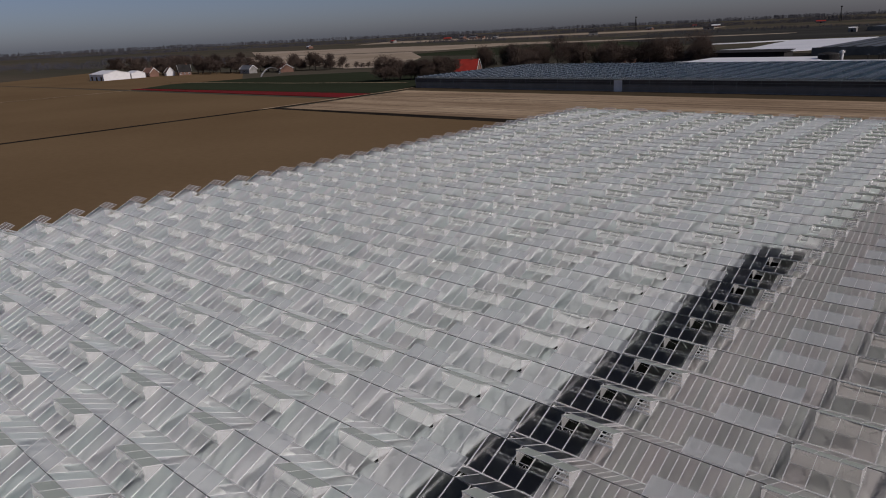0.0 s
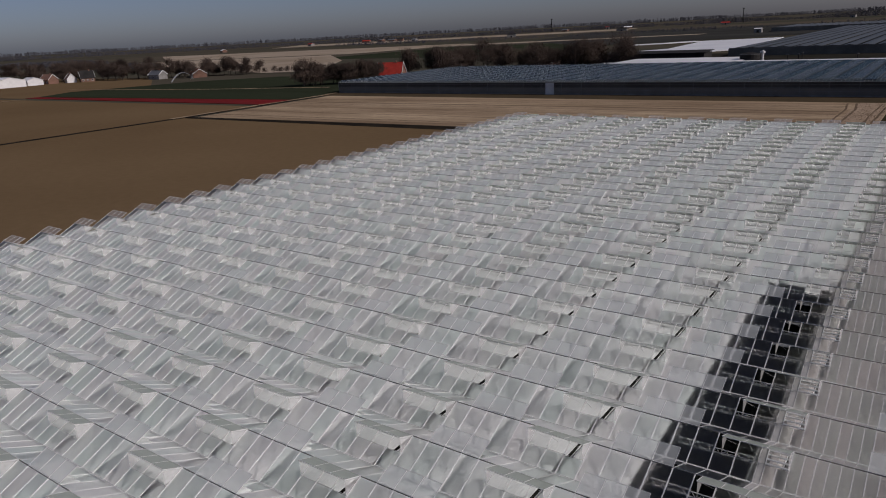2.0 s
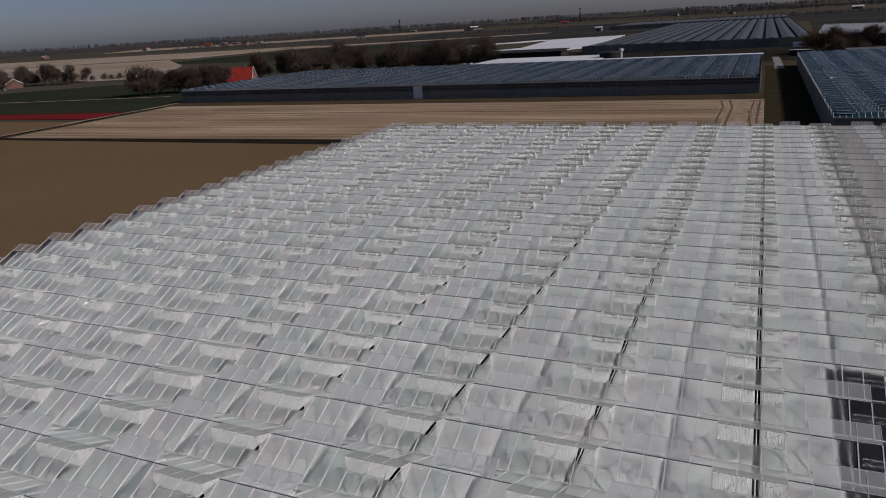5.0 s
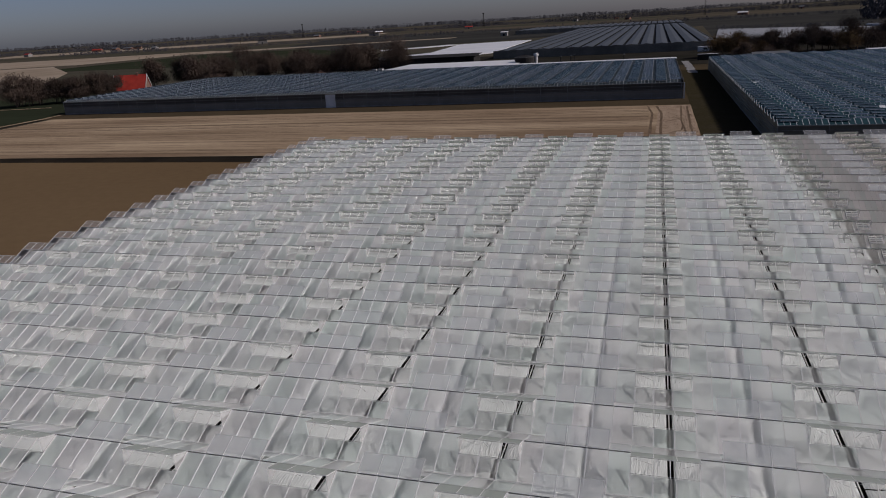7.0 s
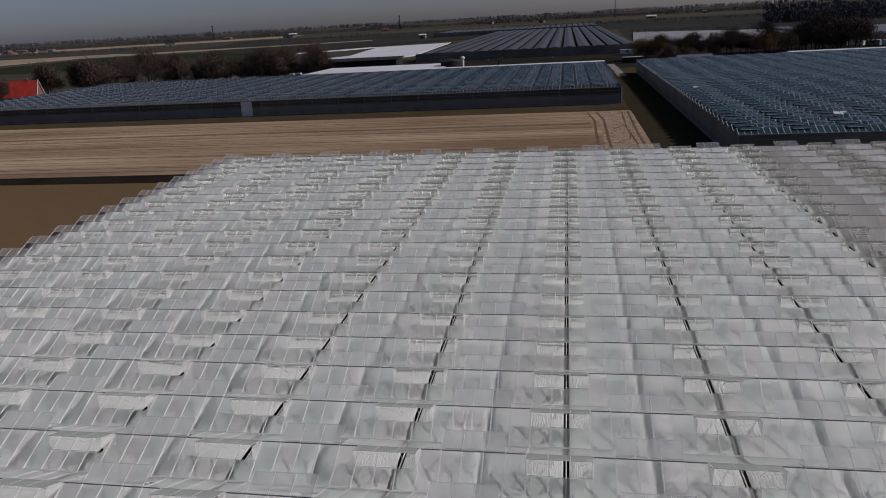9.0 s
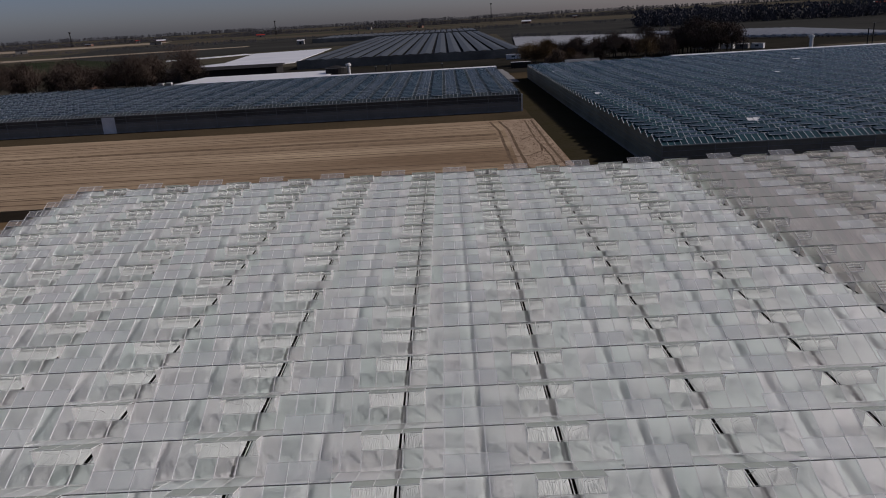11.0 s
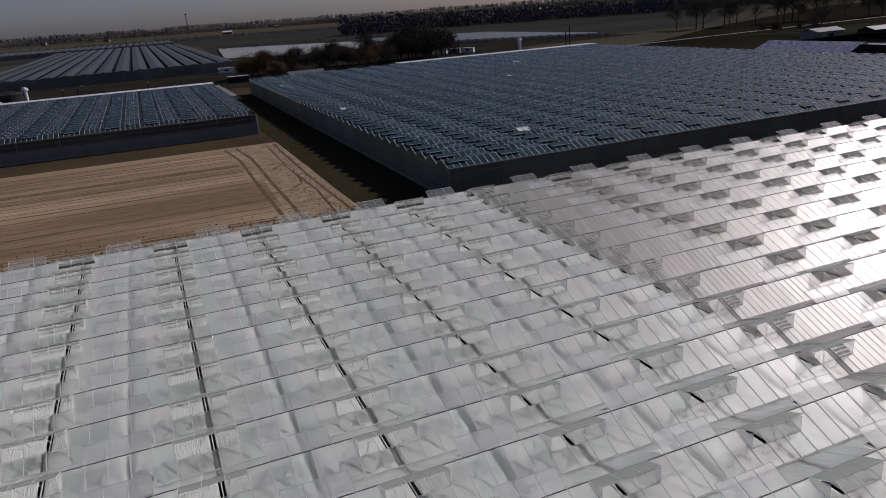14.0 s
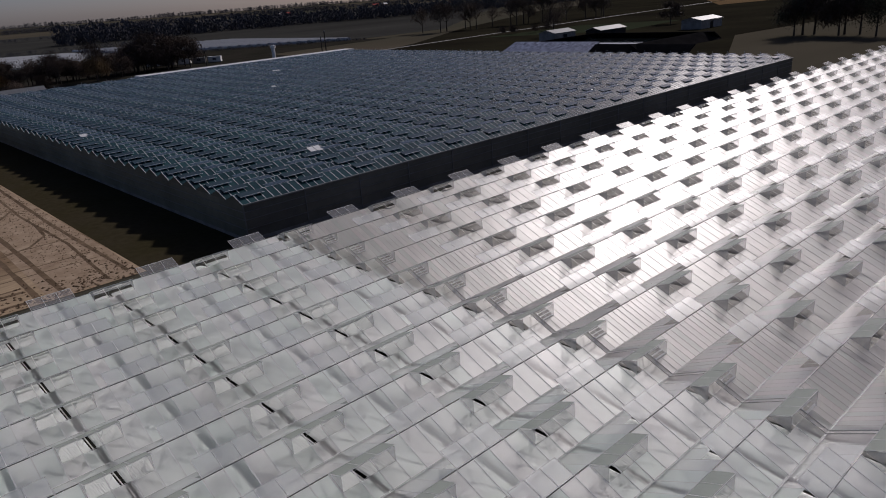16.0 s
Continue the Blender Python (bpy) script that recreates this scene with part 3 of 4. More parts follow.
# ---------------------------------------------------------------- marks on the straw field, paths, far fields
def ribbon(name, pts, width, z, mat, label, category="track"):
    """A flat band along a polyline, its edges slightly uneven."""
    s, r = Solid(), random.Random(len(pts) * 7 + int(abs(pts[0][0])))
    path = []
    for (x0, y0), (x1, y1) in zip(pts, pts[1:]):
        n = max(1, int(math.hypot(x1 - x0, y1 - y0) / 3))
        path += [(x0 + (x1 - x0) * i / n, y0 + (y1 - y0) * i / n) for i in range(n)]
    path.append(pts[-1])
    for i, (x, y) in enumerate(path):
        a, b = path[max(0, i - 1)], path[min(len(path) - 1, i + 1)]
        d = Vector((b[0] - a[0], b[1] - a[1], 0)).normalized()
        side = Vector((-d.y, d.x, 0)) * (width / 2)
        for q in (side * r.uniform(.75, 1.2), -side * r.uniform(.75, 1.2)):
            s.v.append((x + q.x, y + q.y, z))
    for i in range(len(path) - 1):
        s.f.append((2 * i, 2 * i + 1, 2 * i + 3, 2 * i + 2))
        s.m.append(0)
    return tagged(part(name, s, mat), label, category, kind="structure")


for k, (x0, x1) in enumerate(((-17.6, -18.0), (-15.4, -15.8))):
    ribbon("tyre_track", [(x1, 122), (x0 - .3, 150), (x0, 172), (x0 - 1.2, 187)], 0.6, 0.112, TRACK, "dark tyre track across the pale straw field")
ribbon("tyre_track", [(-9.2, 124), (-9.5, 150), (-9.0, 186)], 0.5, 0.112, TRACK, "dark tyre track along the field edge")
ribbon("tyre_track", [(-11.5, 123), (-10.6, 140), (-11.2, 160), (-10.4, 186)], 0.4, 0.112, TRACK, "dark tyre track along the field edge")
ribbon("tyre_track", [(-17.4, 141), (-14, 142.5), (-11.5, 146), (-11, 152)], 0.5, 0.114, TRACK, "curved dark tyre track in the straw")
ribbon("tyre_track", [(-17.6, 158), (-14, 159), (-11.2, 164)], 0.4, 0.114, TRACK, "curved dark tyre track in the straw")
drill = random.Random(11)
y = 123.0
while y < 186:
    end = -18.5 if drill.random() < .8 else -10
    x_start = -212.5 - (y - 123) * .08
    ribbon("drill_row", [(x_start, y - 1.0), (-120, y + .2), (end, y + .3)], drill.choice((.2, .3, .4, .65)), 0.108 + drill.random() * .002, TRACK,
           "dark drill row in the pale straw field", "row")
    y += drill.choice((.8, 1.2, 1.8, 2.6, 3.4))
ribbon("field_path", [(-219.2, 110), (-222.8, 150), (-224.5, 190), (-227, 203)], 2.0, 0.16, STRAW, "narrow pale sandy field path", "path")
ribbon("field_line", [(-418.5, 60), (-414.5, 153)], 0.9, 0.12, DITCH, "thin dark ditch line in the brown field", "ditch")
ribbon("field_line", [(-420, 60), (-416, 153)], 1.6, 0.12, STRAW, "thin pale edge between two fields", "path")
# lumpy, driven-over end of the straw field with clods of earth
HEADLAND = material("trampled_straw_soil", (0.45, 0.345, 0.245), 0.95, 0, 0.22, 0.5, 1.6, bump=0.6, tint=(0.32, 0.235, 0.16), spec=0.0)
field("headland", [(-17.2, 122.3), (-8.2, 122.3), (-8.2, 188), (-16.0, 187)], 0.106, HEADLAND, "trampled pale end of the straw field")
clods, lump = Solid(), random.Random(31)
for i in range(3200):
    k = lump.uniform(.03, .10)
    if i % 2:
        x, y = -8.3 - abs(lump.gauss(0, 4.2)), lump.uniform(122.5, 187)
    else:
        x, y, k = lump.uniform(-90, -8.3), 122.0 + abs(lump.gauss(0, 3.0)), k * 1.6
    a, b = lump.uniform(0, 6.28), len(clods.v)
    clods.v += [(x + k * 1.5 * math.cos(a + q * 1.5708), y + k * math.sin(a + q * 1.5708), .10) for q in range(4)] + [(x, y, .10 + k)]
    clods.f += [(b + q, b + (q + 1) % 4, b + 4) for q in range(4)]
    clods.m += [0] * 4
tagged(part("clods", clods, TRACK), "dark clods of earth on trampled straw", "soil", kind="stuff")
ribbon("farm_track", [(-470, 205), (-336, 214), (-256, 228)], 1.6, 0.24, STRAW, "pale track through a green field", "path")

PALE = material("pale_sandy_field", (0.42, 0.35, 0.27), 0.95, 0, 0.15, 0.01, 0.2, tint=(0.30, 0.24, 0.17), spec=0.0)
OLIVE = material("olive_grass_field", (0.030, 0.028, 0.018), 0.95, 0, 0.25, 0.02, 0.3, tint=(0.018, 0.016, 0.012), spec=0.0)
GREY_FIELD = material("grey_green_field", (0.062, 0.062, 0.056), 0.95, 0, 0.25, 0.01, 0.2, stretch=(.3, 1, 1), tint=(0.040, 0.040, 0.037), spec=0.0)
field("field_pale", [(-760, 470), (-440, 345), (-395, 362), (-520, 520), (-690, 680), (-1000, 620)], 0.15, PALE, "pale sandy field beyond the village")
field("field_pale_far", [(-1000, 640), (-680, 700), (-640, 960), (-690, 1010), (-1400, 900)], 0.25, PALE, "pale sandy field far away")
field("field_strip_far", [(-640, 880), (-300, 1010), (-300, 1050), (-660, 960)], 0.3, PALE, "pale sandy strip far away")
field("field_horizon", [(-1500, 1300), (-700, 1700), (-760, 2000), (-1700, 1600)], 0.5, PALE, "pale sandy field near the horizon")
field("field_grey", [(-330, 700), (60, 980), (60, 1500), (-700, 1500), (-560, 1000)], 0.2, GREY_FIELD, "grey-green field behind the greenhouses")
field("field_dark", [(-620, 560), (-300, 520), (-300, 860), (-600, 840)], 0.12, GREEN, "dark green field behind the trees")
field("field_olive", [(150, 302), (186, 330), (228, 352), (330, 420), (600, 560), (900, 420), (480, 170), (260, 190), (150, 140)], 0.10, OLIVE, "olive grass field beside the greenhouse")
field("field_right", [(20, 440), (330, 440), (900, 900), (1400, 1600), (60, 1600)], 0.07, GREY_FIELD, "dark grey-green land behind the trees")
field("field_brown_right", [(480, 430), (900, 380), (1500, 800), (1100, 900)], 0.18, OLIVE, "brown-green field behind the tree row")
field("field_fallow", [(96, 412), (136, 399), (262, 415), (252, 432), (156, 532), (118, 560)], 0.09, YARD, "dark fallow strip before foil tunnels")
ribbon("road", [(190, 336), (320, 347), (470, 358), (800, 380)], 3.0, 0.22, CONCRETE, "grey country road through the fields", "road")

# white foil on the land behind the long greenhouse
field("foil_field", [(-230, 487), (-170, 465), (-133, 520), (-143, 760), (-213, 731), (-195, 566), (-216, 522)], 0.5, FOIL, "large field covered with white foil", "foil")
field("foil_strip", [(-276, 664), (-240, 690), (-214, 728), (-225, 738), (-250, 706), (-282, 680)], 0.5, FOIL, "narrow strip covered with white foil", "foil")
field("foil_bed", [(25, 570), (106, 508), (148, 560), (145, 675), (43, 787)], 0.9, PALE_FOIL, "bright white foil bed behind bare trees", "foil")


def tunnels(x0, y0, dx, dy, n, length, name, label):
    """Rows of low foil tunnels side by side."""
    h = base(name, x0, y0, 0, label, "tunnel")
    for i in range(n):
        s, seg = Solid(), 6
        ring = [(math.cos(math.pi * q / seg) * dx / 2, math.sin(math.pi * q / seg) * 1.7) for q in range(seg + 1)]
        for yy in (0, length):
            s.v += [(a, yy, b) for a, b in ring]
        for q in range(seg):
            s.f.append((q, q + 1, q + seg + 2, q + seg + 1))
            s.m.append(0)
        s.f += [tuple(range(seg + 1)), tuple(reversed(range(seg + 1, 2 * seg + 2)))]
        s.m += [0, 0]
        part("tunnel", s, PALE_FOIL, h, at=(i * dx, i * dy, 0))
    return h


tunnels(158, 540, 4.5, -4.9, 21, 165, "foil_tunnels", "rows of white foil tunnels side by side")


# ---------------------------------------------------------------- sheds, tanks and the far greenhouse
def shed(name, x0, y0, x1, y1, h, roof_h, wall_mat, roof_mat, label, category="shed", yaw=0.0, doors=1):
    """A gabled shed with its ridge along x: walls, two roof sheets with overhang, gables, doors."""
    b = base(name, (x0 + x1) / 2, (y0 + y1) / 2, 0, label, category)
    b.rotation_euler[2] = radians(yaw)
    w, d = (x1 - x0) / 2, (y1 - y0) / 2
    for a in ((-w, -d, w, -d + .2), (-w, d - .2, w, d), (-w, -d + .2, -w + .2, d - .2), (w - .2, -d + .2, w, d - .2)):
        part("wall", Solid().box(a[0], a[1], 0, a[2], a[3], h), wall_mat, b)
    for sx in (-w, w - .2):
        g = Solid()
        for xx in (sx, sx + .2):
            g.v += [(xx, -d, h), (xx, d, h), (xx, 0, h + roof_h)]
        g.f += [(0, 2, 1), (3, 4, 5), (0, 1, 4, 3), (1, 2, 5, 4), (2, 0, 3, 5)]
        g.m += [0] * 5
        part("gable", g, wall_mat, b)
    for sgn in (-1, 1):
        part("roof", Solid().slab((-w - .4, sgn * (d + .4), h - roof_h * .4 / d + .03), (2 * w + .8, 0, 0), (0, -sgn * (d + .4), roof_h * (1 + .4 / d)), (0, 0, .15)), roof_mat, b)
    for i in range(doors):
        x = -w + (i + .5) * 2 * w / doors
        part("door", Solid().box(x - 1.4, -d - .06, 0, x + 1.4, -d - .004, min(h - .3, 3.2)), PANE, b, "dark door opening")
    return b


shed("white_shed", -602, 207, -576, 229, 5, 2.5, WHITE, WHITE_ROOF, "white shed with a white gabled roof", doors=3)
shed("white_barn", -590, 231, -578, 243, 4, 2, WHITE, WHITE_ROOF, "small white barn beside a larger shed")
# flat white packing hall and white strip roofs behind the long greenhouse
hall = base("packing_hall", -106, 308, 0, "long packing hall with a flat white roof", "hall")
for a in ((-29, -10, 29, -9.8), (-29, 14.8, 29, 15), (-29, -9.8, -28.8, 14.8), (28.8, -9.8, 29, 14.8)):
    part("wall", Solid().box(a[0], a[1], 0, a[2], a[3], 4.9), DARK_SHED, hall)
part("roof", Solid().slab((-29.5, -10.5, 5.0), (59, 0, 0), (5, 26, .6), (0, 0, .25)), WHITE_ROOF, hall, "white sheet roof")
strip = base("service_shed", -46, 300, 0, "low shed with a narrow white roof", "shed")
part("wall", Solid().box(-30, -2.6, 0, 36.5, 2.6, 4.9), DARK_SHED, strip)
part("roof", Solid().box(-31, -3, 4.95, 37, 3.2, 5.3), WHITE_ROOF, strip, "white sheet roof")
strip_r = base("service_shed", 106, 305, 0, "low shed with a narrow white roof", "shed")
part("wall", Solid().box(-44, -2.6, 0, 44, 2.6, 4.9), DARK_SHED, strip_r)
part("roof", Solid().box(-45, -3, 4.95, 45, 3.2, 5.3), WHITE_ROOF, strip_r, "white sheet roof")
black = base("black_hall", -190, 395, 0, "long low black hall behind the trees", "hall")
part("wall", Solid().box(-35, -8, 0, 75, 8, 5), DARK_SHED, black)
part("roof", Solid().slab((-36, -9, 5.02), (112, 0, 0), (0, 18, .8), (0, 0, .3)), DARK_SHED, black)


def cylinder(r, h, sides=20, z=0.0):
    s = Solid()
    for zz in (z, z + h):
        s.v += [(r * math.cos(2 * math.pi * q / sides), r * math.sin(2 * math.pi * q / sides), zz) for q in range(sides)]
    for q in range(sides):
        t = (q + 1) % sides
        s.f.append((q, t, sides + t, sides + q))
    s.f += [tuple(reversed(range(sides))), tuple(range(sides, 2 * sides))]
    s.m += [0] * (sides + 2)
    return s


def tank(x, y, r, h, mat, label):
    b = base("water_tank", x, y, 0, label, "tank")
    part("body", cylinder(r, h), mat, b)
    part("rim", cylinder(r + .12, .2, z=h - .25), RIDGE, b)
    lid = Solid()
    n = 20
    lid.v += [(r * math.cos(2 * math.pi * q / n), r * math.sin(2 * math.pi * q / n), h) for q in range(n)] + [(0, 0, h + .8)]
    lid.f += [(q, (q + 1) % n, n) for q in range(n)]
    lid.m += [0] * n
    part("lid", lid, mat, b)


def chimney(x, y, h, label):
    b = base("chimney", x, y, 0, label, "chimney")
    part("shaft", cylinder(.7, h, 14), WHITE, b)
    part("cap", cylinder(1.15, .8, 14, h - .5), WHITE, b)
    part("flue", cylinder(.6, .35, 10, h + .3), WHITE, b)


tank(-73.2, 311, 4.3, 7.7, DARK_SHED, "round dark water tank behind the greenhouse")
chimney(-68.4, 313.5, 8.3, "white boiler chimney with a cap")
chimney(122, 318, 9.0, "white boiler chimney with a cap")
for x, y, h in ((-52, 304, 7.5), (-56.5, 306, 7.2), (-50.5, 304, 8), (141, 311, 11), (143, 311, 13), (-30, 306, 7), (105, 345, 9)):
    b = base("vent_pipe", x, y, 0, "thin dark steel pipe above a shed roof", "pipe")
    part("pipe", cylinder(.22, h, 8), DARK_SHED, b)
    part("cap", cylinder(.4, .3, 8, h), RIDGE, b)

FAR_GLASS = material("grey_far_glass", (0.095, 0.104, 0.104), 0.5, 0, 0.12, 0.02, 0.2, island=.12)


def far_greenhouse(x, y, n, pitch, depth, eave, label):
    """A far glasshouse with ridges along y and open dark gutters between the roofs."""
    h = base("greenhouse", x, y, 0, label, "greenhouse")
    half = pitch / 2 - .9
    for i in range(n):
        at = (i * pitch, 0, 0)
        part("roof", Solid().slab((.9, 0, eave + .5), (half, 0, .5), (0, depth, 0), (0, 0, .1)), FAR_GLASS, h, at=at)
        part("roof", Solid().slab((.9 + half, 0, eave + 1.0), (half, 0, -.5), (0, depth, 0), (0, 0, .1)), FAR_GLASS, h, at=at)
        part("gutter", Solid().box(-.9, 0, eave - .3, .9, depth, eave - .2), DARK_SHED, h, at=at)
    wid = n * pitch
    part("wall", Solid().box(-1, -.3, 0, wid + 1, -.002, eave + .7), DARK_WALL, h)
    for sx in (-1.2, wid + 1):
        part("wall", Solid().box(sx, 0, 0, sx + .3, depth, eave), DARK_WALL, h)
    return h


far_greenhouse(-114, 440, 15, 8.7, 520, 4.2, "far grey greenhouse with long dark gutters")
far_greenhouse(-205, 1010, 27, 8.2, 170, 4.6, "low pale grey greenhouse far behind another")
shed("white_shed", -222, 985, -213, 993, 5, 1.0, CONCRETE, WHITE_ROOF, "small white shed at the end of a far greenhouse")

# the yard at the end of the lane and behind the greenhouses
ribbon("yard_path", [(-3.6, 354), (-3.2, 325), (-3.0, 287)], 3.2, 0.10, CONCRETE, "pale concrete path at the end of the lane", "path")
PALLET = material("grey_plastic_crate", (0.50, 0.51, 0.52), 0.6, 0, 0.15, 0.4, 3.0, island=.2)
stack = random.Random(41)
for x, y, n in ((-172, 361, 4), (-158, 352, 5), (-150, 354, 3), (-204, 352, 3), (8, 325, 2)):
    for i in range(n):
        w, d, h = stack.uniform(1.6, 3.2), stack.uniform(1.2, 2.0), stack.uniform(1.0, 2.4)
        c = base("crate_stack", x + 3.6 * i, y + stack.uniform(-1.5, 1.5), 0, "stack of pale crates standing in the yard", "crate")
        c.rotation_euler[2] = stack.uniform(-.4, .4)
        for q in range(3):
            part("crate", Solid().box(-w / 2, -d / 2, q * h / 3 + .06, w / 2, d / 2, (q + 1) * h / 3), PALLET if stack.random() < .6 else WHITE, c)
            part("pallet", Solid().box(-w / 2 - .04, -d / 2 - .04, q * h / 3, w / 2 + .04, d / 2 + .04, q * h / 3 + .055), TRACK, c)


def container(x, y, yaw, length, mat, label):
    """A site container: ribbed box on feet with a flat roof and two doors."""
    c = base("container", x, y, 0, label, "container")
    c.rotation_euler[2] = radians(yaw)
    part("body", Solid().box(-length / 2, -1.2, .2, length / 2, 1.2, 2.7), mat, c)
    part("roof", Solid().box(-length / 2 - .05, -1.25, 2.703, length / 2 + .05, 1.25, 2.82), WHITE_ROOF, c)
    for i in range(int(length)):
        part("rib", Solid().box(-length / 2 + i + .3, -1.26, .25, -length / 2 + i + .42, -1.203, 2.65), mat, c)
    for sx in (-1, 1):
        part("foot", Solid().box(sx * length * .4 - .2, -1.1, 0, sx * length * .4 + .2, 1.1, .198), CONCRETE, c)
    part("window", Solid().box(-.9, -1.24, 1.2, .9, -1.204, 2.1), PANE, c)


for i in range(5):
    container(112 + 5.6 * i, 421 - 5.6 * i, -45, 6.5, CONCRETE if i % 2 else WHITE, "pale site container behind the greenhouse")
container(9.4, 424, -10, 8.0, WHITE, "white site container beside the yard")
container(6.5, 357, 0, 9.0, DARK_SHED, "dark site container at the end of the lane")

# foil-lined basin beside the dark blue greenhouse
BLACK_FOIL = material("black_pond_foil", (0.020, 0.019, 0.020), 0.8, 0, 0.2, 0.3, 2.0, bump=.6, spec=0.0)
SILVER = material("crumpled_silver_foil", (0.80, 0.81, 0.83), 0.28, 0.85, 0.5, 0.7, 1.6, bump=1.0, tint=(0.28, 0.28, 0.29), spec=0.5)
basin = base("water_basin", 210, 222, 0, "foil-lined water basin with black banks", "basin")
part("bank", Solid().slab((-25, -13, 0.4), (0, 41, 0), (9, 0, 3.4), (0, 0, -0.4)), SILVER, basin, "crumpled shiny foil bank")
part("bank", Solid().slab((-25, -52, 0), (0, 38.9, 0), (6, 0, 3.2), (1.0, 0, 0)), BLACK_FOIL, basin, "black foil bank")
part("bank", Solid().slab((-18, 26, 0), (45, 0, 0), (0, -5, 3.2), (0, 1.0, 0)), BLACK_FOIL, basin, "black foil bank")
part("bank", Solid().slab((-22, -34, 0), (55, 0, 0), (0, 5, 3.2), (0, -1.0, 0)), BLACK_FOIL, basin, "black foil bank")
part("bank", Solid().slab((34, -34, 0), (0, 60, 0), (-6, 0, 3.2), (1.0, 0, 0)), BLACK_FOIL, basin, "black foil bank")
part("water", Solid().box(-17, -28, .2, 28, 20, 1.2), material("dark_basin_water", (0.01, 0.014, 0.016), 0.06, 0, .1, .2, 2), basin)
for x, y, w, d, h in ((236, 262, 15, 9, 4), (258, 251, 20, 8, 3.5), (300, 226, 20, 10, 4), (30, 330, 14, 6, 3)):
    shed("farm_shed", x - w / 2, y - d / 2, x + w / 2, y + d / 2, h, 1.2, DARK_SHED if h < 4 else CONCRETE, GUTTER if w != 24 else CONCRETE, "low grey farm shed with a sheet roof")


# ---------------------------------------------------------------- houses
def dwelling(x, y, w, d, h, roof_h, yaw, wall_mat, roof_mat, label):
    b = shed("farmhouse", x - w / 2, y - d / 2, x + w / 2, y + d / 2, h, roof_h, wall_mat, roof_mat, label, "house", yaw, 0)
    for i in range(3):
        wx = -w / 2 + (i + .5) * w / 3
        win = part("window", Solid().box(wx - .7, -d / 2 - .08, .9, wx + .7, -d / 2 - .01, 2.2), WHITE, b, "white window frame")
        part("pane", Solid().box(wx - .55, -d / 2 - .10, 1.05, wx + .55, -d / 2 - .085, 2.05), PANE, win)
    for sx in (-1, 1):
        for sy in (-1, 1):
            part("verge_board", Solid().slab((sx * (w / 2 + .42), sy * (d / 2 + .4), h - .35), (sx * .12, 0, 0), (0, -sy * (d / 2 + .4), roof_h * 1.05), (0, 0, .45)), WHITE, b)
    part("chimney", Solid().box(w / 5, -.4, h + roof_h * .6, w / 5 + .8, .4, h + roof_h + 1.0), BRICK, b)
    return b


dwelling(-254, 276, 14, 10, 3.2, 6.0, 22, BRICK, RED_TILE, "farmhouse with a bright red tiled roof")
dwelling(-476, 311, 26, 10, 3.0, 3.2, -30, BRICK, RED_TILE, "long low house with a red roof")
dwelling(-583, 250, 10, 9, 3.5, 4, 10, BRICK, BRICK, "brick house with a brown roof")
dwelling(-573, 262, 8, 7, 3.0, 4, -15, WHITE, BRICK, "white house with a brown roof")
dwelling(-563, 270, 10, 9, 3.2, 5.5, 70, BRICK, DARK_SHED, "brick house with white gable boards")
dwelling(-500, 292, 12, 8, 3.4, 3, 5, CONCRETE, GUTTER, "grey house with a grey roof")
dwelling(-208, 376, 12, 9, 3.2, 4.2, 60, BRICK, DARK_SHED, "brick house with white gable boards behind trees")
vill = random.Random(21)
for i in range(30):
    a = radians(vill.uniform(-58, 50))
    r = vill.uniform(1500, 2300)
    x, y = r * math.sin(a), 60 + r * math.cos(a)
    if -200 < x < 30 and y < 1000:
        continue
    w = vill.uniform(10, 24)
    shed("far_building", x - w / 2, y - 6, x + w / 2, y + 6, vill.uniform(4, 6), 2.5, vill.choice((BRICK, BRICK, CONCRETE)),
         vill.choice((WHITE_ROOF, GUTTER, RED_TILE, DARK_SHED)), "small distant farm building among fields", "building", vill.uniform(-30, 30), 1)


# ---------------------------------------------------------------- masts
def mast(x, y, h, label):
    b = base("lattice_mast", x, y, 0, label, "mast")
    legs = [(-2, -2), (2, -2), (2, 2), (-2, 2)]
    for a, c in legs:
        part("leg", Solid().rod((a, c, 0), (a * .2, c * .2, h), .35, sides=4), DARK_SHED, b)
    for i in range(6):
        s = Solid()
        z0, z1 = h * i / 6, h * (i + 1) / 6
        for q in range(4):
            (a, c), (e, g) = legs[q], legs[(q + 1) % 4]
            f0, f1 = 1 - .8 * z0 / h, 1 - .8 * z1 / h
            s.rod((a * f0, c * f0, z0), (e * f1, g * f1, z1), .2, sides=4)
        part("brace", s, DARK_SHED, b)
    part("head", Solid().box(-2.2, -2.2, h, 2.2, 2.2, h + 3), DARK_SHED, b)


mast(100, 2000, 48, "far lattice mast on the horizon")
mast(-500, 2100, 36, "far lattice mast on the horizon")
mast(-1030, 2000, 36, "far lattice mast on the horizon")


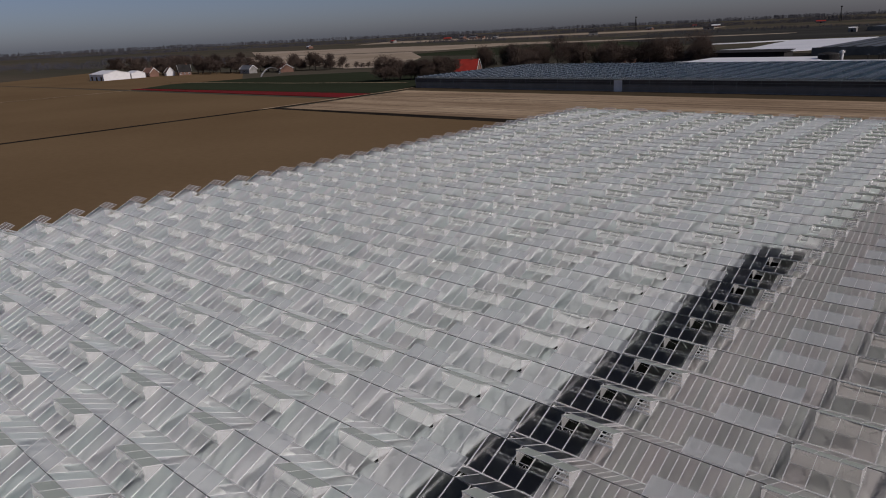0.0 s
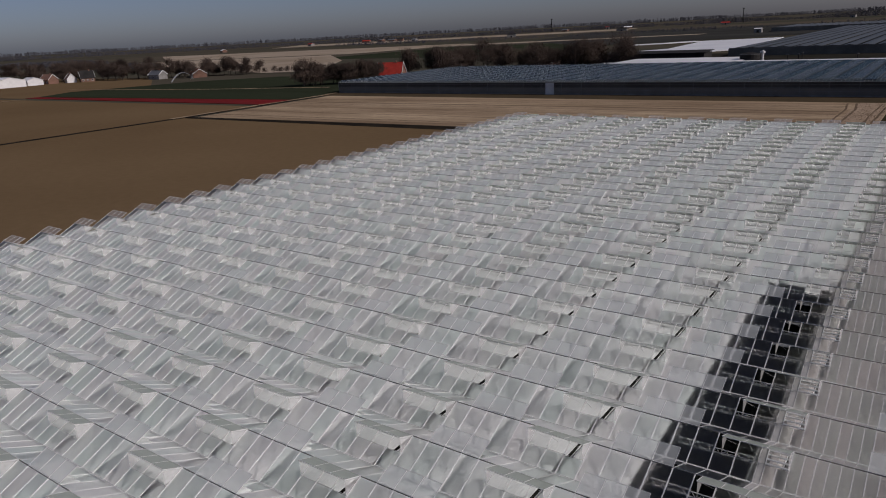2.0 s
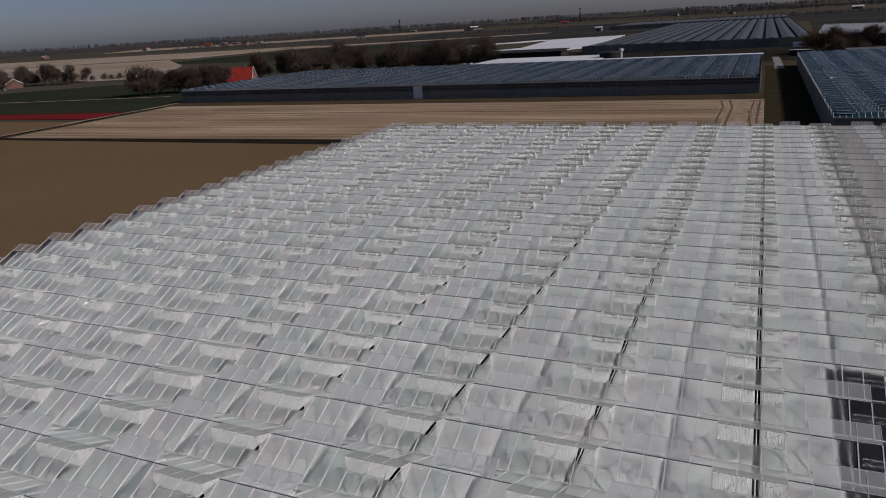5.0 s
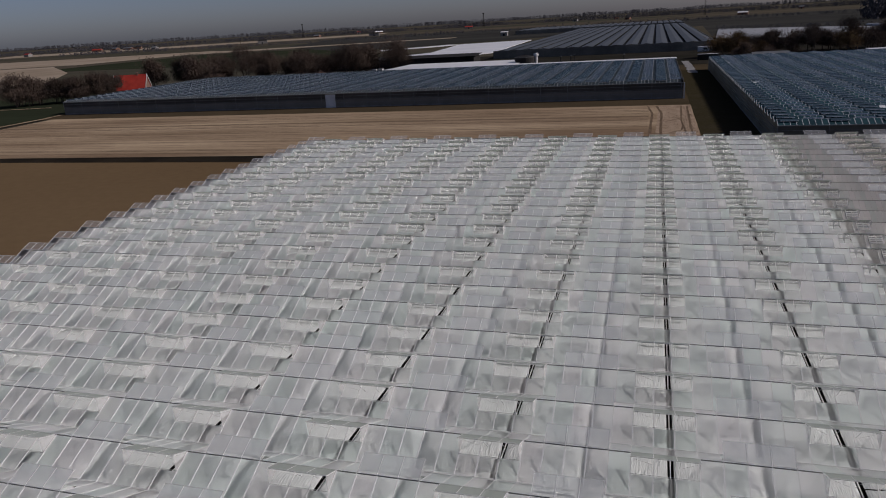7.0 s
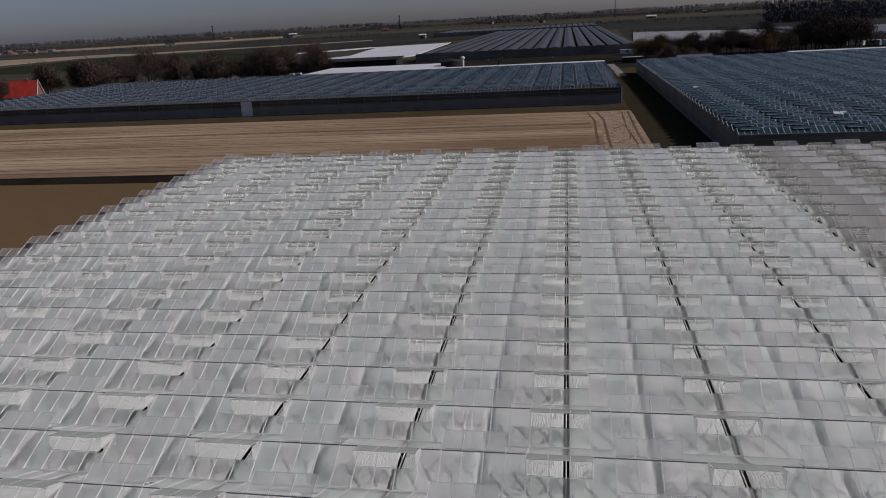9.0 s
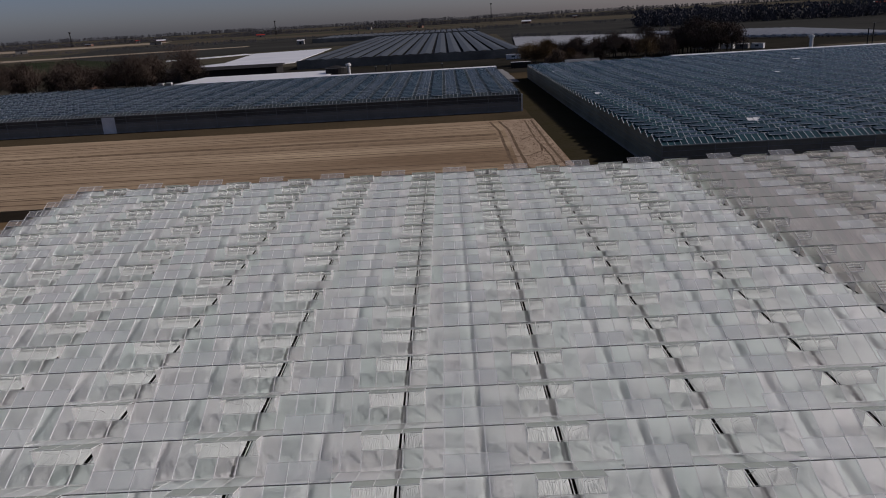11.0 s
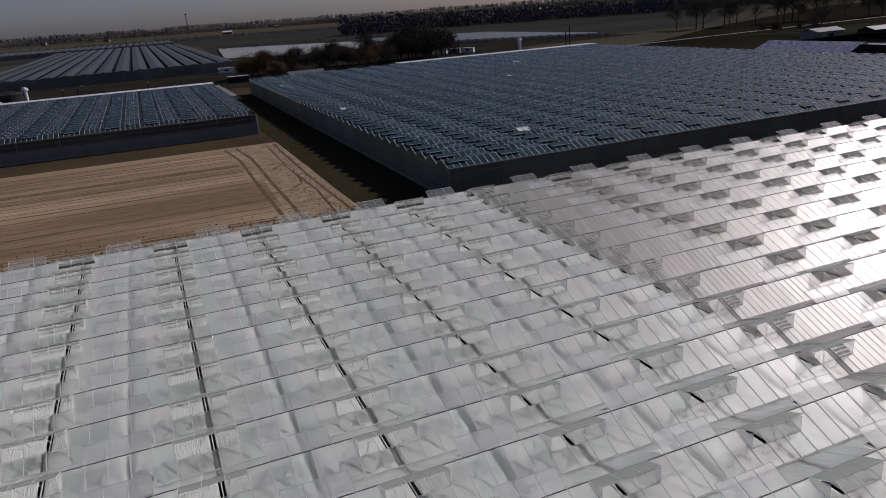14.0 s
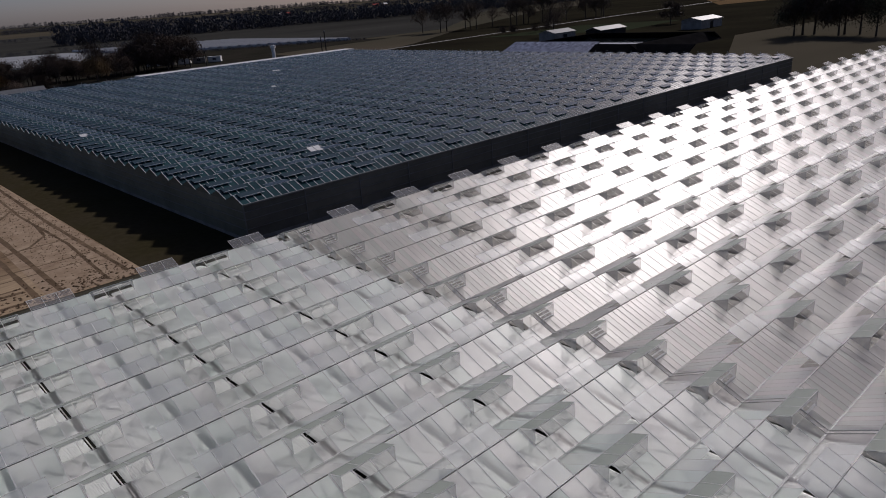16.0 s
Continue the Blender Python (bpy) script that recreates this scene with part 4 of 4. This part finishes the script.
# ---------------------------------------------------------------- trees
def tree_parts(seed, height, spread, mat, bare):
    """A tree at the origin: tapered trunk, limbs and a ragged crown of many small clumps."""
    r = random.Random(seed)
    wood, crown = Solid(), Solid()
    n, steps = 7, 4
    for q in range(steps + 1):
        f = q / steps
        rad = height * .022 * (1 - .75 * f) + .04
        wood.v += [(rad * math.cos(2 * math.pi * i / n) + .15 * f * math.sin(seed), rad * math.sin(2 * math.pi * i / n), height * .8 * f) for i in range(n)]
    for q in range(steps):
        for i in range(n):
            a, c = q * n + i, q * n + (i + 1) % n
            wood.f.append((a, c, c + n, a + n))
            wood.m.append(0)
    tips = []
    for i in range(11):
        z = height * r.uniform(.22, .7)
        ang, reach = r.uniform(0, 2 * math.pi), spread * r.uniform(.45, 1.0) * (1.15 - z / height * .5)
        tip = (reach * math.cos(ang), reach * math.sin(ang), min(height * .97, z + height * r.uniform(.1, .3)))
        wood.rod((0, 0, z), tip, height * .007 + .03, sides=4)
        tips.append(tip)
    tips.append((0, 0, height * .9))
    for tip in tips:
        for i in range(210 if bare else 260):
            d = Vector((r.gauss(0, 1), r.gauss(0, 1), r.gauss(0, .8))) * spread * .30
            p = Vector(tip) + d
            if p.z < height * .12:
                continue
            k = height * (.016 if bare else .021) * r.uniform(.5, 1.6)
            u = Vector((r.gauss(0, 1), r.gauss(0, 1), r.gauss(0, 1))).normalized()
            v = u.orthogonal().normalized()
            u.z = abs(u.z) + .3                       # twigs point upwards
            v, u = (v * .25, u * 2.2) if bare else (v * .4, u * 1.7)
            crown.face([p - u * k, p + v * k, p + u * k * .9, p - v * k * .8])
    return wood, crown


protos = []
for seed, h, w, mat, bare in ((1, 13, 4.5, TREE_DARK, False), (2, 11, 4.0, TREE_DARK, False), (3, 14, 5.0, TREE_DARK, True), (4, 10, 4.2, TREE_GREEN, False), (5, 12, 4.6, TREE_DARK, True),
                              (6, 8, 4.0, TREE_DARK, False),
                              (7, 11, 5.0, TREE_RUST, False)):
    wood, crown = tree_parts(seed, h, w, mat, bare)
    lab = "bare brown tree with a fine twiggy crown" if bare else "dark evergreen tree with a dense crown" if mat is TREE_GREEN else "rust-brown willow with a dense drooping crown" if mat is TREE_RUST else "dark brown tree with a ragged crown"
    t = base("tree", 0, 0, 0, lab, "tree", "trees round the farms")
    part("trunk", wood, BARK, t)
    part("crown", crown, mat, t)
    protos.append(t)
used = [False] * len(protos)
planter = random.Random(8)


def plant(x, y, kind, size):
    m = Matrix.Translation((x, y, 0)) @ Matrix.Rotation(planter.uniform(0, 6.28), 4, "Z") @ Matrix.Diagonal((size, size, size * planter.uniform(.85, 1.15), 1))
    if not used[kind]:
        used[kind] = True
        protos[kind].matrix_basis = m
    else:
        o = copy_thing(protos[kind], Matrix.Identity(4))
        o.matrix_basis = m


def grove(x0, y0, x1, y1, n, kinds, lo, hi, spread=4.0):
    for i in range(n):
        f = (i + planter.uniform(.1, .9)) / n
        plant(x0 + (x1 - x0) * f + planter.gauss(0, spread), y0 + (y1 - y0) * f + planter.gauss(0, spread), planter.choice(kinds), planter.uniform(lo, hi))


grove(-284, 236, -252, 262, 26, (0, 1, 5), .8, 1.0, 4)          # thicket beside the red-roofed farmhouse
grove(-262, 300, -232, 303, 9, (0, 1, 3), .9, 1.2, 4)
grove(-236, 312, -140, 345, 48, (0, 1, 2, 4), .8, 1.2, 5)          # belt behind the long greenhouse
plant(-248, 318, 3, 1.5)
plant(-150, 350, 2, 1.35)
grove(-520, 300, -440, 340, 30, (0, 1, 5), .8, 1.15, 7)
grove(-640, 262, -530, 300, 34, (0, 1, 5), .8, 1.2, 8)
grove(-455, 335, -395, 356, 10, (5,), .45, .6, 1.5)                 # row of small round trees
grove(-760, 300, -620, 330, 18, (0, 1), .9, 1.2, 8)
grove(16, 388, 112, 396, 52, (0, 1, 5, 5, 4), .65, 1.0, 5)          # belt behind the dark blue greenhouse
grove(90, 390, 116, 398, 14, (0, 1), 1.0, 1.25, 4)
grove(11, 372, 22, 366, 4, (6,), .85, 1.0, 1.5)                     # rust-brown willows at the end of the lane
grove(24, 360, 30, 358, 3, (6,), .5, .6, 1.5)
grove(66, 376, 76, 374, 3, (6, 2), .9, 1.1, 2)
grove(12, 330, 40, 345, 6, (5, 1), .5, .7, 3)
grove(290, 420, 420, 360, 18, (2, 4), 1.0, 1.4, 4)                   # bare roadside trees
grove(270, 330, 300, 318, 5, (5,), .4, .6, 4)
plant(330, 260, 0, 1.0)
plant(262, 285, 4, 1.0)


def belt(name, pts, height, depth, n, seed, mat, label):
    """A far wood along a line: many ragged crowns, each of loose twig clumps; n crowns a kilometre."""
    s, r = Solid(), random.Random(seed)
    for (x0, y0), (x1, y1) in zip(pts, pts[1:]):
        length = math.hypot(x1 - x0, y1 - y0)
        for i in range(int(n * length / 1000)):
            f, o = r.random(), r.gauss(0, depth)
            cx, cy = x0 + (x1 - x0) * f - (y1 - y0) / length * o, y0 + (y1 - y0) * f + (x1 - x0) / length * o
            swell = .8 + .45 * noise.noise((cx * .006 + seed, cy * .006, seed * 1.7))
            h = height * max(.3, swell) * r.uniform(.75, 1.08)
            w = min(height, 12) * r.uniform(.3, .6)
            for q in range(26):
                a, u, v = r.uniform(0, 6.283), r.random() ** .6, r.uniform(.06, 1)
                rad = w * u * math.sqrt(max(.1, 1 - (2 * v - 1) ** 2 * .8))
                p = (cx + rad * math.cos(a), cy + rad * math.sin(a), h * v)
                k, lean, turn = h * r.uniform(.045, .10), r.uniform(-.5, .5), r.uniform(0, 3.14)
                e, g = (math.cos(turn) * k, math.sin(turn) * k), (lean * k, lean * k * .6)
                s.face([(p[0] - e[0], p[1] - e[1], max(0, p[2] - k * .4)), (p[0] + g[0] * .5, p[1] + g[1] * .5, max(0, p[2] - k)),
                        (p[0] + e[0], p[1] + e[1], p[2] + k * .3), (p[0] + g[0], p[1] + g[1], p[2] + k)])
    return tagged(part(name, s, mat), label, "woods", kind="stuff")


# the blue-grey of distance haze is put into the wood's base colour
HAZED_WOOD = material("haze_tinted_wood", (0.088, 0.087, 0.096), 0.95, 0, 0.1, 0.02, 0.1, island=.08, spec=0.05)
field("field_green_strip", [(255, 330), (335, 322), (360, 270), (290, 262)], 0.14, GREEN, "green grass strip beside farm sheds")
field("field_tan", [(520, 330), (700, 250), (1100, 420), (760, 480)], 0.22, SOIL, "bare brown field behind the tree row")
grove(262, 168, 250, 134, 7, (3, 0, 1), 1.25, 1.6, 3)                # dark trees beside the basin
belt("far_woods", [(-3000, 700), (-2300, 1300), (-1500, 1900), (-700, 2300), (200, 2400), (1000, 2100), (1900, 1500)], 13, 45, 900, 3, HAZED_WOOD, "dark woods along the horizon")
# belt added to cover the far ground, its tint standing in for haze
belt("horizon_woods", [(-4800, 200), (-4200, 2200), (-2800, 3900), (-800, 4700), (1300, 4500), (3200, 3300), (4300, 1800)], 24, 90, 420, 23, HAZED_WOOD, "low haze-tinted woods added at the horizon")
belt("far_hedgerow", [(-1500, 620), (-1000, 520), (-760, 420)], 9, 18, 700, 5, HAZED_WOOD, "dark hedgerow between far fields")
belt("far_hedgerow", [(-1200, 1250), (-700, 1200), (-300, 1350), (300, 1300), (700, 1150)], 7, 30, 600, 9, HAZED_WOOD, "broken dark hedgerow far behind the fields")
belt("wood_edge", [(200, 900), (420, 860), (700, 720), (1000, 600)], 18, 22, 1500, 12, HAZED_WOOD, "dark wood edge behind the foil tunnels")
belt("hedge", [(128, 520), (165, 500), (250, 424)], 1.5, 1.0, 2500, 19, HAZED_WOOD, "low dark hedge before foil tunnels")
belt("far_hedgerow", [(40, 760), (240, 700)], 7, 8, 700, 15, HAZED_WOOD, "low dark hedge behind a foil bed")
belt("far_woods", [(-2600, 350), (-1500, 330), (-900, 380)], 8, 40, 700, 17, HAZED_WOOD, "dark woods beyond the village")


# irrigation gun in the green field, its jet standing as an arc of spray
SPRAY = veil("water_spray", (0.70, 0.73, 0.75), 0.80, 0.6, vary=0.2, scale=0.4)
gun = base("irrigation_gun", -452, 288, 0, "irrigation gun throwing an arc of water", "sprinkler")
part("stand", Solid().rod((-1, -.6, 0), (0, 0, 2), .08).rod((1, -.6, 0), (0, 0, 2), .08).rod((0, 1, 0), (0, 0, 2), .08), ROD, gun)
jet, sides, steps = Solid(), 8, 14
for q in range(steps + 1):
    f = q / steps
    c = Vector((14 * f, -27 * f, 2 + 18 * f * (1 - f) - 2 * f))
    d = Vector((14, -27, 16 - 36 * f)).normalized()
    a = d.orthogonal().normalized()
    b = d.cross(a)
    r = .12 + .45 * f
    jet.v += [tuple(c + a * (r * math.cos(6.2832 * k / sides)) + b * (r * math.sin(6.2832 * k / sides))) for k in range(sides)]
for q in range(steps):
    for k in range(sides):
        p, n = q * sides + k, q * sides + (k + 1) % sides
        jet.f.append((p, n, n + sides, p + sides))
        jet.m.append(0)
part("jet", jet, SPRAY, gun, "pale arc of spray")
